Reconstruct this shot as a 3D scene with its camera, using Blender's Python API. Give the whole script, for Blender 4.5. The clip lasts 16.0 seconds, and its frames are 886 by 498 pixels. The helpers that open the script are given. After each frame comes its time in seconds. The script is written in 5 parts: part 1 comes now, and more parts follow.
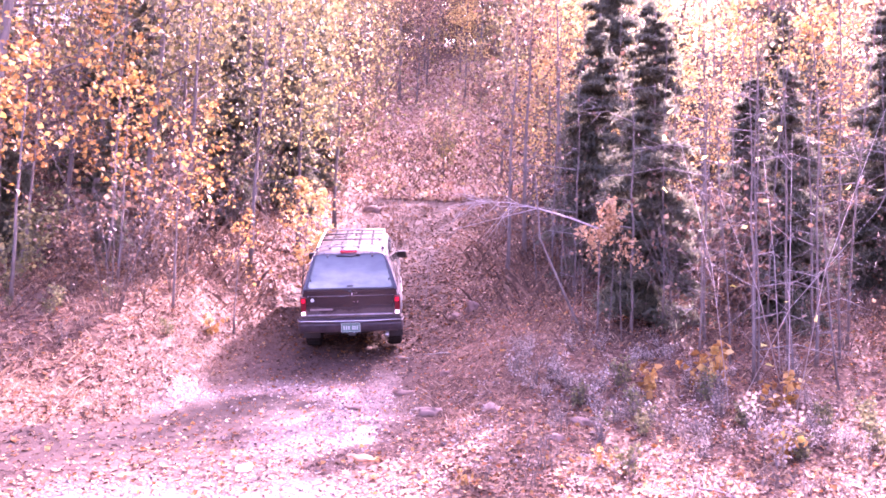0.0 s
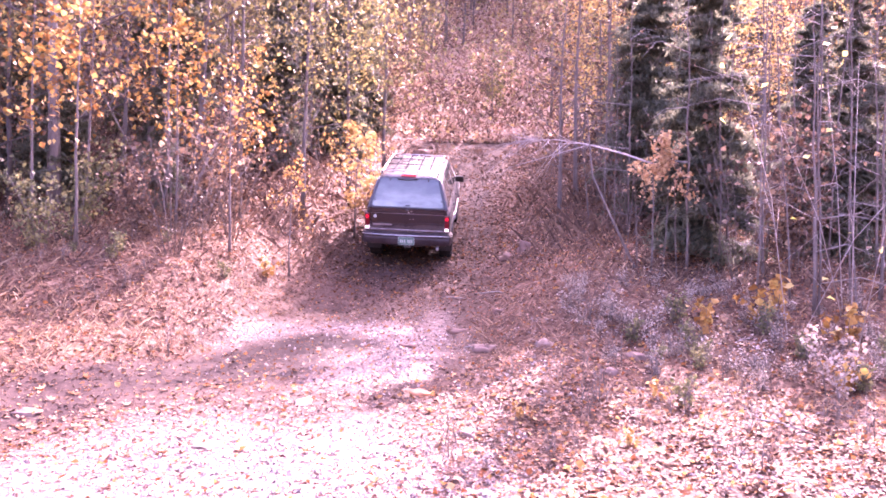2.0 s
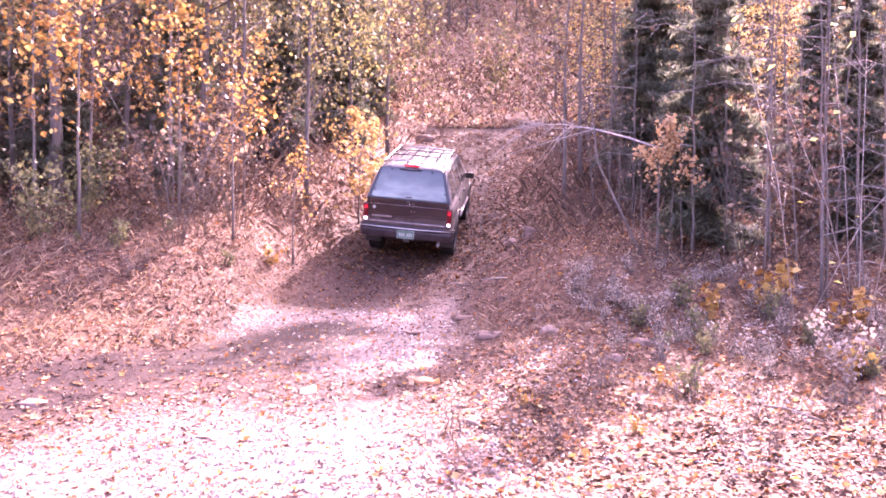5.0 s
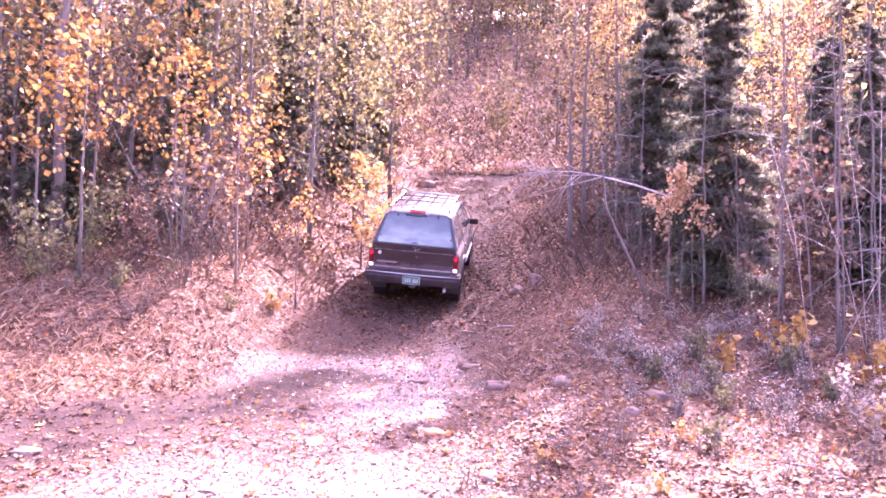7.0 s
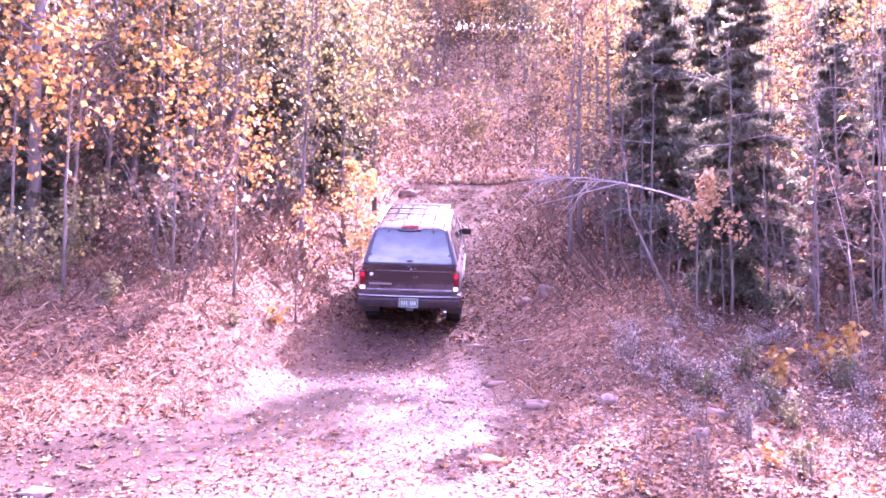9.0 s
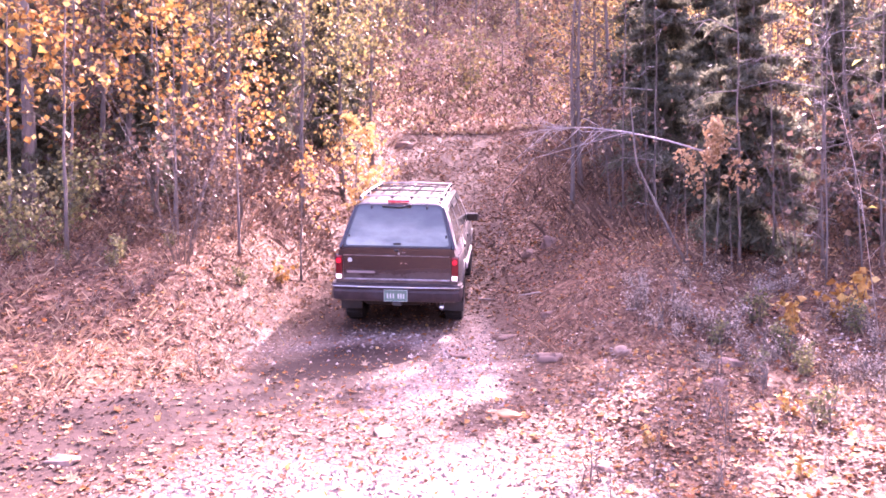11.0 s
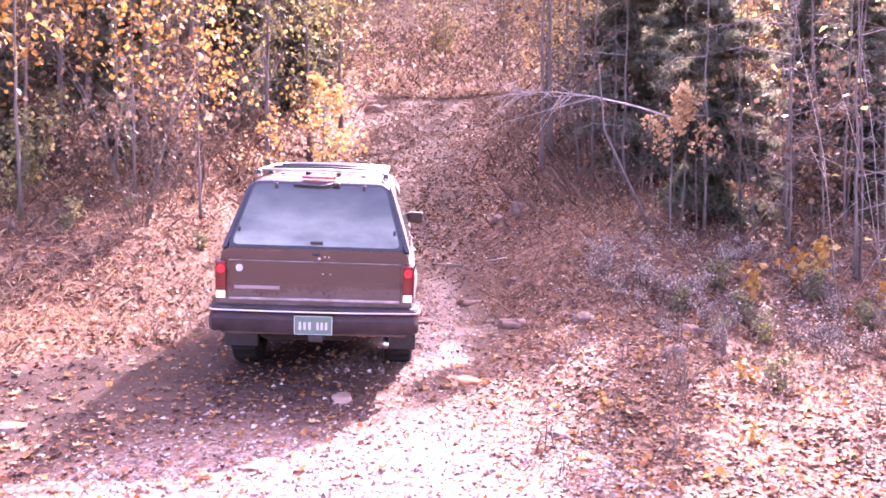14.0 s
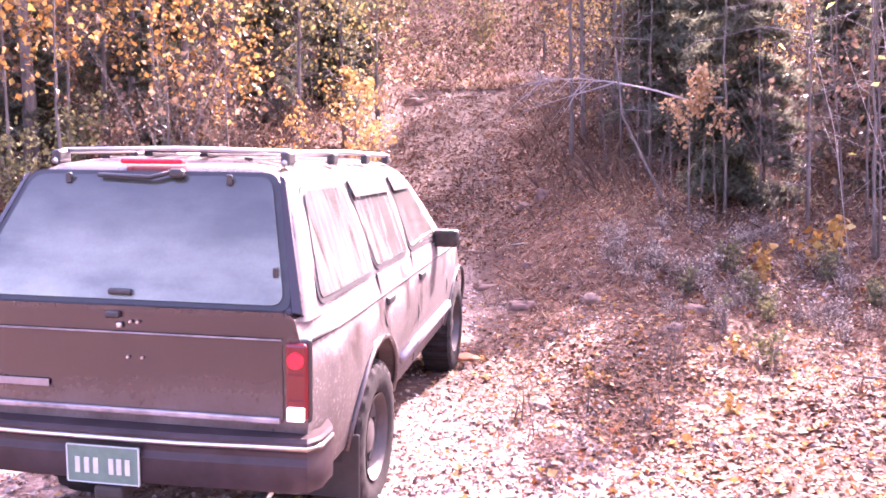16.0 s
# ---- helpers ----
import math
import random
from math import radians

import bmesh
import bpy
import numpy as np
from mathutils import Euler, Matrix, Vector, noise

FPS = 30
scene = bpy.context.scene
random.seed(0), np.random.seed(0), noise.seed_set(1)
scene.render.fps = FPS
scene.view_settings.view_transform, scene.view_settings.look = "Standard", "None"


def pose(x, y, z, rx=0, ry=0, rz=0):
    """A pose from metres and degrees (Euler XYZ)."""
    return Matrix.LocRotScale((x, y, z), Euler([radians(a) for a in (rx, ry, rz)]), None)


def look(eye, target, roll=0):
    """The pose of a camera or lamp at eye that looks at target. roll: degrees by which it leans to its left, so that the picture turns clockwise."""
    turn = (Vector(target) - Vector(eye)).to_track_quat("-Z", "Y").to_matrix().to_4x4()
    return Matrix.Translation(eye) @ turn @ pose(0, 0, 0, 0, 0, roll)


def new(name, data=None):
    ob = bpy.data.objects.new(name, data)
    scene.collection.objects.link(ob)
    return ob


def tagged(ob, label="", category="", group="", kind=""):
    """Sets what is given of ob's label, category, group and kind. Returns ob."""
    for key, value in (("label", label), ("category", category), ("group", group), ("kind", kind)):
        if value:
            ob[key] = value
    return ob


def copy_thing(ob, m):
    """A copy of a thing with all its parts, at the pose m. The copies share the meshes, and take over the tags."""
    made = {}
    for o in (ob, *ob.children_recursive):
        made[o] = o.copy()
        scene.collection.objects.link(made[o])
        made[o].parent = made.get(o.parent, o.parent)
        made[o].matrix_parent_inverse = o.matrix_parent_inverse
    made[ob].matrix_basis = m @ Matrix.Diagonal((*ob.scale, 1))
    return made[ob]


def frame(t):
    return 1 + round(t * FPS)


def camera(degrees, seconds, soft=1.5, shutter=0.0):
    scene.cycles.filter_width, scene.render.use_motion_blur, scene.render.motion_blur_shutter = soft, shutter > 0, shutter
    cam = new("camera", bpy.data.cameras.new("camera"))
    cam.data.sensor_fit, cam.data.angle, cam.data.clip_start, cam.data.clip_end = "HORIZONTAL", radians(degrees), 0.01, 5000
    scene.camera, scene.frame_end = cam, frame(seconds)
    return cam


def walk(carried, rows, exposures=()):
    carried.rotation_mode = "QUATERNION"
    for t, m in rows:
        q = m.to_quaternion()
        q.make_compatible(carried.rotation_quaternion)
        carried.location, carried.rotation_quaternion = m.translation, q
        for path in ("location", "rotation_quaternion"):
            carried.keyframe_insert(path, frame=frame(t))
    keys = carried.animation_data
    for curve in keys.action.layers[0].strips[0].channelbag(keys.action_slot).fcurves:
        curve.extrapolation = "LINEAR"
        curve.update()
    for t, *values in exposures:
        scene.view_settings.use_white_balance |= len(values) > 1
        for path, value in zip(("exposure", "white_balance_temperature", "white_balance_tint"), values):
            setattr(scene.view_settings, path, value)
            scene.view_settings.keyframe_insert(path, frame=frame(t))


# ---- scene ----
cam = camera(59.5, 16.0, soft=1.7)

rng = np.random.default_rng(7)

PATH = [
    (0, (1.181, -0.895, 1.661), (0.976, 9.072, 2.452), 2.17),
    (0.5, (1.168, -0.867, 1.625), (0.866, 9.112, 2.202), 2.69),
    (1, (1.197, -0.801, 1.604), (0.627, 9.174, 2.007), 1.79),
    (1.5, (1.181, -0.866, 1.562), (0.538, 9.108, 1.868), 1.37),
    (2, (1.166, -0.872, 1.572), (0.338, 9.094, 1.645), 1.26),
    (2.5, (1.194, -0.853, 1.578), (0.333, 9.110, 1.570), 0.89),
    (3, (1.177, -0.860, 1.580), (0.320, 9.103, 1.550), 0.72),
    (5.3, (1.175, -0.819, 1.592), (0.269, 9.140, 1.468), 0.86),
    (5.5, (1.161, -0.827, 1.580), (0.103, 9.117, 1.536), 1.05),
    (6, (1.146, -0.826, 1.576), (0.051, 9.111, 1.808), 0.68),
    (6.5, (1.170, -0.757, 1.580), (0.084, 9.178, 1.914), 0.01),
    (7, (0.996, -0.651, 1.590), (0.152, 9.302, 2.066), 1.61),
    (7.5, (0.786, -0.514, 1.567), (0.461, 9.464, 2.145), 2.54),
    (8, (0.561, -0.351, 1.590), (0.433, 9.628, 2.228), 1.94),
    (8.5, (0.252, -0.136, 1.590), (-0.020, 9.841, 2.219), 1.10),
    (8.7, (0.178, -0.082, 1.566), (-0.081, 9.894, 2.212), 1.29),
    (10.8, (-0.098, 0.003, 1.639), (-0.448, 9.995, 1.816), 0.55),
    (11, (-0.102, 0.008, 1.637), (-0.260, 10.007, 1.636), -0.08),
    (11.5, (-0.065, 0.020, 1.609), (-0.078, 10.017, 1.379), -0.19),
    (12, (-0.041, 0.019, 1.632), (-0.153, 10.014, 1.334), -0.32),
    (12.5, (-0.001, -0.000, 1.644), (-0.005, 9.995, 1.345), -0.82),
    (13, (-0.044, 0.006, 1.653), (0.095, 10.003, 1.444), 0.18),
    (13.5, (-0.005, 0.055, 1.609), (0.186, 10.051, 1.400), 0.03),
    (14, (0.011, 0.114, 1.630), (0.192, 10.102, 1.185), 0.38),
    (14.5, (0.079, -0.004, 1.615), (-0.298, 9.984, 1.332), -0.74),
    (15, (0.346, -0.027, 1.572), (-0.127, 9.947, 1.029), 1.35),
    (15.5, (0.504, -0.052, 1.551), (-0.304, 9.881, 0.724), 0.76),
    (16, (0.508, -0.105, 1.532), (-0.032, 9.867, 1.011), -0.49),
]

walk(cam, [(t, look(eye, target, roll)) for t, eye, target, roll in PATH],
     exposures=[(0.0, 3.96, 6280, 90), (1.5, 3.91, 6330, 84), (2.5, 3.72, 6560, 67), (5.5, 3.73, 6560, 67), (7.0, 3.88, 6330, 75),
                (8.0, 4.03, 5980, 89), (8.7, 4.03, 5980, 89), (11.0, 3.77, 6560, 71), (13.0, 3.76, 6560, 67), (16.0, 3.67, 6640, 61)])

# ---- daylight ----
SUN_AZIMUTH, SUN_ELEVATION = 24.0, 38.0      # degrees to the right of +y, and above the horizon
world = bpy.data.worlds.new("sky")
scene.world = world
world.use_nodes = True
wn = world.node_tree
sky = wn.nodes.new("ShaderNodeTexSky")
sky.sky_type = "NISHITA"
sky.sun_disc = False
sky.dust_density = 5.0
sky.air_density = 0.8
sky.sun_elevation = radians(SUN_ELEVATION)
sky.sun_rotation = radians(SUN_AZIMUTH)
wn.nodes["Background"].inputs["Strength"].default_value = 0.15
wn.links.new(sky.outputs["Color"], wn.nodes["Background"].inputs["Color"])
sun_data = bpy.data.lights.new("sun", "SUN")
sun_data.energy, sun_data.angle, sun_data.color = 3.15, radians(0.6), (1.0, 0.93, 0.84)
sun = new("sun", sun_data)
az, el = radians(SUN_AZIMUTH), radians(SUN_ELEVATION)
SUN_WAY = Vector((math.sin(az) * math.cos(el), math.cos(az) * math.cos(el), math.sin(el)))
sun.matrix_world = look(SUN_WAY * 60, (0, 0, 0))


# ---- materials ----
def material(name):
    m = bpy.data.materials.new(name)
    m.use_nodes = True
    t = m.node_tree
    return m, t, t.nodes["Principled BSDF"]


def node(t, kind, **inputs):
    n = t.nodes.new(kind)
    for k, v in inputs.items():
        n.inputs[k].default_value = v
    return n


def ramp(t, source, stops):
    r = t.nodes.new("ShaderNodeValToRGB")
    e = r.color_ramp.elements
    while len(e) < len(stops):
        e.new(0.5)
    for el_, (p, c) in zip(e, stops):
        el_.position, el_.color = p, (*c, 1)
    t.links.new(source, r.inputs["Fac"])
    return r


def noise_of(t, scale, detail=6.0, rough=0.6, where=None):
    n = node(t, "ShaderNodeTexNoise", Scale=scale, Detail=detail, Roughness=rough)
    if where is None:
        where = t.nodes.new("ShaderNodeTexCoord").outputs["Object"]
    t.links.new(where, n.inputs["Vector"])
    return n


def bump_of(t, b, height, strength, distance):
    n = node(t, "ShaderNodeBump", Strength=strength, Distance=distance)
    t.links.new(height, n.inputs["Height"])
    t.links.new(n.outputs["Normal"], b.inputs["Normal"])
    return n


def mix_colour(t, fac, a, b, mode="MIX"):
    m = t.nodes.new("ShaderNodeMix")
    m.data_type, m.blend_type = "RGBA", mode
    for sock, val in ((m.inputs[0], fac), (m.inputs[6], a), (m.inputs[7], b)):
        if isinstance(val, bpy.types.NodeSocket):
            t.links.new(val, sock)
        elif isinstance(val, (tuple, list)):
            sock.default_value = (*val, 1)
        else:
            sock.default_value = val
    return m.outputs[2]


def leaf_material(name, stops, translucent=0.5, rough=0.55, specular=0.4):
    """Leaves: a colour for each leaf, veins and blotches, light coming through."""
    m, t, b = material(name)
    g = t.nodes.new("ShaderNodeNewGeometry")
    r = ramp(t, g.outputs["Random Per Island"], stops)
    n = noise_of(t, 35.0, 3.0)
    spot = ramp(t, n.outputs["Fac"], [(0.3, (0.55, 0.5, 0.45)), (0.65, (1, 1, 1))])
    colour = mix_colour(t, 0.6, r.outputs["Color"], spot.outputs["Color"], "MULTIPLY")
    t.links.new(colour, b.inputs["Base Color"])
    b.inputs["Roughness"].default_value = rough
    b.inputs["Specular IOR Level"].default_value = specular
    tr = t.nodes.new("ShaderNodeBsdfTranslucent")
    t.links.new(colour, tr.inputs["Color"])
    mx = node(t, "ShaderNodeMixShader", Fac=translucent)
    t.links.new(b.outputs[0], mx.inputs[1])
    t.links.new(tr.outputs[0], mx.inputs[2])
    t.links.new(mx.outputs[0], t.nodes["Material Output"].inputs["Surface"])
    return m


def bark_material(name, dark, light, scale=9.0):
    m, t, b = material(name)
    co = t.nodes.new("ShaderNodeTexCoord")
    mp = node(t, "ShaderNodeMapping", Scale=(scale, scale, scale * 0.22))
    t.links.new(co.outputs["Object"], mp.inputs["Vector"])
    n = noise_of(t, 1.6, 8.0, 0.7, mp.outputs["Vector"])
    r = ramp(t, n.outputs["Fac"], [(0.3, dark), (0.55, light), (0.8, tuple(c * 1.5 for c in light))])
    n2 = noise_of(t, 1.3, 3.0, 0.5)
    lich = ramp(t, n2.outputs["Fac"], [(0.5, (1, 1, 1)), (0.75, (1.15, 1.2, 1.05))])
    t.links.new(mix_colour(t, 0.8, r.outputs["Color"], lich.outputs["Color"], "MULTIPLY"), b.inputs["Base Color"])
    b.inputs["Roughness"].default_value = 0.9
    bump_of(t, b, n.outputs["Fac"], 0.7, 0.02)
    return m


def plain_material(name, colour, rough=0.5, metal=0.0, vary=0.15, scale=12.0, bump=0.0, specular=0.5):
    m, t, b = material(name)
    n = noise_of(t, scale)
    lo, hi = tuple(c * (1 - vary) for c in colour), tuple(min(1, c * (1 + vary)) for c in colour)
    r = ramp(t, n.outputs["Fac"], [(0.3, lo), (0.7, hi)])
    t.links.new(r.outputs["Color"], b.inputs["Base Color"])
    rr = node(t, "ShaderNodeMapRange")
    rr.inputs["To Min"].default_value, rr.inputs["To Max"].default_value = max(0.02, rough * 0.8), min(1, rough * 1.25)
    t.links.new(n.outputs["Fac"], rr.inputs["Value"])
    t.links.new(rr.outputs["Result"], b.inputs["Roughness"])
    b.inputs["Metallic"].default_value = metal
    b.inputs["Specular IOR Level"].default_value = specular
    if bump:
        bump_of(t, b, n.outputs["Fac"], bump, 0.02)
    return m


def soil_material():
    """Forest floor: brown duff with rotten leaves; bare grey-brown earth along the trail."""
    m, t, b = material("forest_floor")
    co = t.nodes.new("ShaderNodeTexCoord")
    big, mid = noise_of(t, 0.5, 5.0), noise_of(t, 5.0, 6.0, 0.7)
    v = node(t, "ShaderNodeTexVoronoi", Scale=17.0)
    t.links.new(co.outputs["Object"], v.inputs["Vector"])
    duff = ramp(t, v.outputs["Color"], [(0.1, (0.045, 0.022, 0.015)), (0.45, (0.085, 0.044, 0.028)), (0.7, (0.14, 0.078, 0.05)), (0.95, (0.2, 0.13, 0.09))])
    earth = ramp(t, mid.outputs["Fac"], [(0.3, (0.032, 0.018, 0.014)), (0.55, (0.068, 0.04, 0.032)), (0.75, (0.115, 0.076, 0.062))])
    at = t.nodes.new("ShaderNodeAttribute")
    at.attribute_name = "trail"
    shift = node(t, "ShaderNodeMath", **{})
    shift.operation = "MULTIPLY_ADD"
    t.links.new(mid.outputs["Fac"], shift.inputs[0])
    shift.inputs[1].default_value = 1.2
    shift.inputs[2].default_value = -0.6
    add = t.nodes.new("ShaderNodeMath")
    add.operation, add.use_clamp = "ADD", True
    t.links.new(at.outputs["Fac"], add.inputs[0])
    t.links.new(shift.outputs[0], add.inputs[1])
    colour = mix_colour(t, add.outputs[0], duff.outputs["Color"], earth.outputs["Color"])
    pebbles = node(t, "ShaderNodeTexVoronoi", Scale=34.0)
    t.links.new(co.outputs["Object"], pebbles.inputs["Vector"])
    pale = ramp(t, pebbles.outputs["Color"], [(0.1, (0.1, 0.062, 0.052)), (0.5, (0.2, 0.13, 0.11)), (0.9, (0.36, 0.27, 0.235))])
    ag = t.nodes.new("ShaderNodeAttribute")
    ag.attribute_name = "gravel"
    spread = t.nodes.new("ShaderNodeMath")
    spread.operation, spread.use_clamp = "MULTIPLY_ADD", True
    t.links.new(ag.outputs["Fac"], spread.inputs[0])
    spread.inputs[1].default_value = 1.0
    half = t.nodes.new("ShaderNodeMath")
    half.operation = "MULTIPLY_ADD"
    t.links.new(big.outputs["Fac"], half.inputs[0])
    half.inputs[1].default_value, half.inputs[2].default_value = 1.0, -0.55
    t.links.new(half.outputs[0], spread.inputs[2])
    shown = t.nodes.new("ShaderNodeMath")
    shown.operation, shown.use_clamp = "MULTIPLY", True
    t.links.new(spread.outputs[0], shown.inputs[0])
    t.links.new(ag.outputs["Fac"], shown.inputs[1])
    colour = mix_colour(t, shown.outputs[0], colour, pale.outputs["Color"])
    am = t.nodes.new("ShaderNodeAttribute")
    am.attribute_name = "mud"
    wet = t.nodes.new("ShaderNodeMath")
    wet.operation, wet.use_clamp = "MULTIPLY", True
    wetter = ramp(t, mid.outputs["Fac"], [(0.25, (1, 1, 1)), (0.75, (0.82, 0.82, 0.82))])
    t.links.new(am.outputs["Fac"], wet.inputs[0])
    t.links.new(wetter.outputs["Color"], wet.inputs[1])
    colour = mix_colour(t, wet.outputs[0], colour, (0.03, 0.018, 0.016))
    patch = ramp(t, big.outputs["Fac"], [(0.35, (0.75, 0.72, 0.7)), (0.65, (1.15, 1.1, 1.05))])
    t.links.new(mix_colour(t, 0.8, colour, patch.outputs["Color"], "MULTIPLY"), b.inputs["Base Color"])
    damp = node(t, "ShaderNodeMapRange")
    damp.inputs["To Min"].default_value, damp.inputs["To Max"].default_value = 0.85, 0.5
    t.links.new(ag.outputs["Fac"], damp.inputs["Value"])
    t.links.new(damp.outputs["Result"], b.inputs["Roughness"])
    b.inputs["Specular IOR Level"].default_value = 0.15
    both = t.nodes.new("ShaderNodeMath")
    both.operation = "MULTIPLY_ADD"
    t.links.new(v.outputs["Distance"], both.inputs[0])
    both.inputs[1].default_value = 0.25
    t.links.new(mid.outputs["Fac"], both.inputs[2])
    firm = node(t, "ShaderNodeMapRange")
    firm.inputs["To Min"].default_value, firm.inputs["To Max"].default_value = 0.9, 0.3
    t.links.new(am.outputs["Fac"], firm.inputs["Value"])
    relief = bump_of(t, b, both.outputs[0], 0.9, 0.05)
    t.links.new(firm.outputs["Result"], relief.inputs["Strength"])
    return m


M_SOIL = soil_material()
# the palest stops also paint white glints among the leaves
M_LITTER = leaf_material("fallen_leaves", [(0.0, (0.06, 0.026, 0.017)), (0.25, (0.12, 0.052, 0.03)), (0.45, (0.2, 0.1, 0.06)), (0.6, (0.4, 0.28, 0.21)), (0.72, (0.52, 0.42, 0.34)), (0.8, (0.28, 0.09, 0.03)), (0.92, (0.3, 0.08, 0.025)), (1.0, (0.42, 0.24, 0.07))], 0.3, 0.5, 0.35)
# old leaves, a darker copy of the litter that also paints in shade
M_OLD_SHADED_LITTER = leaf_material("old_brown_shaded_leaves", [(0.0, (0.034, 0.016, 0.011)), (0.3, (0.07, 0.032, 0.019)), (0.58, (0.12, 0.058, 0.033)), (0.78, (0.27, 0.17, 0.115)), (0.86, (0.26, 0.09, 0.028)), (1.0, (0.36, 0.19, 0.06))], 0.25, 0.55, 0.3)
M_ORANGE = leaf_material("orange_maple_leaves", [(0.0, (0.16, 0.07, 0.022)), (0.35, (0.33, 0.165, 0.042)), (0.7, (0.47, 0.27, 0.068)), (1.0, (0.52, 0.38, 0.13))], 0.4)
M_GOLD = leaf_material("golden_leaves", [(0.0, (0.28, 0.17, 0.06)), (0.5, (0.48, 0.33, 0.11)), (0.85, (0.56, 0.44, 0.16)), (1.0, (0.34, 0.32, 0.13))])
M_OLIVE = leaf_material("olive_gold_leaves", [(0.0, (0.05, 0.05, 0.022)), (0.35, (0.12, 0.11, 0.045)), (0.7, (0.24, 0.2, 0.07)), (1.0, (0.4, 0.3, 0.105))], 0.35)
M_RUSSET = leaf_material("russet_leaves", [(0.0, (0.05, 0.03, 0.022)), (0.4, (0.11, 0.065, 0.042)), (0.75, (0.2, 0.125, 0.075)), (1.0, (0.42, 0.28, 0.17))], 0.4)
M_LIME = leaf_material("pale_lime_leaves", [(0.0, (0.5, 0.5, 0.1)), (1.0, (0.72, 0.66, 0.22))])
M_GREEN = leaf_material("low_green_leaves", [(0.0, (0.07, 0.075, 0.035)), (0.5, (0.14, 0.14, 0.065)), (1.0, (0.28, 0.25, 0.11))])
M_NEEDLE = leaf_material("dark_conifer_needles", [(0.0, (0.08, 0.09, 0.062)), (0.6, (0.13, 0.145, 0.1)), (1.0, (0.19, 0.19, 0.125))], 0.58, 0.6, 0.25)
M_GRASS = leaf_material("dry_grass", [(0.0, (0.13, 0.075, 0.045)), (0.5, (0.22, 0.145, 0.09)), (1.0, (0.36, 0.27, 0.17))], 0.3)
M_PALE = leaf_material("pale_seed_heads", [(0.0, (0.24, 0.185, 0.15)), (1.0, (0.48, 0.41, 0.35))], 0.35)
M_BARK = bark_material("grey_brown_bark", (0.05, 0.04, 0.035), (0.13, 0.105, 0.09))
M_PALEBARK = bark_material("pale_bark", (0.16, 0.13, 0.115), (0.34, 0.29, 0.26))
M_STONE = plain_material("field_stone", (0.17, 0.1, 0.075), 0.85, 0, 0.4, 7.0, 0.5)
M_TWIG = bark_material("bleached_dead_wood", (0.1, 0.085, 0.078), (0.23, 0.2, 0.185))
M_RUST_GRASS = leaf_material("rusty_bracken", [(0.0, (0.13, 0.07, 0.047)), (0.6, (0.25, 0.15, 0.1)), (1.0, (0.4, 0.28, 0.19))], 0.35)
M_ORANGE_STONE = plain_material("rusty_orange_stone", (0.36, 0.15, 0.07), 0.8, 0, 0.3, 8.0, 0.4)
M_PALE_STONE = plain_material("pale_flat_stone", (0.22, 0.14, 0.105), 0.8, 0, 0.3, 8.0, 0.4)
# the palest stops put sparkle into the colour of the stones
M_GRAVEL = leaf_material("gravel_stones", [(0.0, (0.08, 0.055, 0.047)), (0.5, (0.18, 0.13, 0.112)), (0.8, (0.34, 0.27, 0.24)), (1.0, (0.5, 0.43, 0.39))], 0.0, 0.45, 0.5)
M_BLEACHED = bark_material("sun_bleached_branch", (0.15, 0.125, 0.12), (0.32, 0.28, 0.27))
M_TAN = leaf_material("tan_maple_leaves", [(0.0, (0.32, 0.18, 0.09)), (0.5, (0.48, 0.31, 0.16)), (1.0, (0.58, 0.43, 0.24))], 0.5)
M_BRUSH = leaf_material("brown_brush_twigs", [(0.0, (0.06, 0.036, 0.026)), (0.6, (0.13, 0.08, 0.056)), (1.0, (0.24, 0.16, 0.11))], 0.25, 0.8, 0.2)
# the pale stops put the glare of backlit leaves into their colour
M_SLOPE_LEAF = leaf_material("peach_slope_leaves", [(0.0, (0.16, 0.08, 0.055)), (0.3, (0.36, 0.21, 0.15)), (0.6, (0.56, 0.41, 0.32)), (0.8, (0.6, 0.48, 0.38)), (0.9, (0.5, 0.36, 0.15)), (1.0, (0.22, 0.23, 0.1))], 0.5, 0.5, 0.3)
M_DRY_MAPLE = leaf_material("dry_maple_leaves", [(0.0, (0.22, 0.1, 0.05)), (0.4, (0.36, 0.2, 0.11)), (0.75, (0.5, 0.36, 0.23)), (1.0, (0.5, 0.28, 0.09))], 0.3, 0.55, 0.25)
M_RUST_LEAF = leaf_material("fresh_rust_leaves", [(0.0, (0.24, 0.075, 0.03)), (0.4, (0.32, 0.13, 0.045)), (0.75, (0.4, 0.22, 0.075)), (1.0, (0.5, 0.36, 0.16))], 0.4, 0.6, 0.2)
M_AMBER = leaf_material("amber_leaves", [(0.0, (0.24, 0.13, 0.045)), (0.5, (0.4, 0.25, 0.085)), (1.0, (0.52, 0.37, 0.15))], 0.45)


# ---- building helpers ----
def part(name, bm, mat, parent=None, label="", smooth=False, angle=None):
    """One mesh object from a bmesh, under a thing or a part."""
    me = bpy.data.meshes.new(name)
    bm.to_mesh(me)
    bm.free()
    me.materials.append(mat)
    if smooth:
        me.polygons.foreach_set("use_smooth", [True] * len(me.polygons))
        if angle:
            me.set_sharp_from_angle(angle=radians(angle))
    ob = new(name, me)
    ob.parent = parent
    return tagged(ob, label)


def raw_mesh(name, verts, faces, mat, smooth=False):
    me = bpy.data.meshes.new(name)
    me.from_pydata(verts, [], faces)
    me.materials.append(mat)
    if smooth:
        me.polygons.foreach_set("use_smooth", [True] * len(me.polygons))
    me.update()
    return me


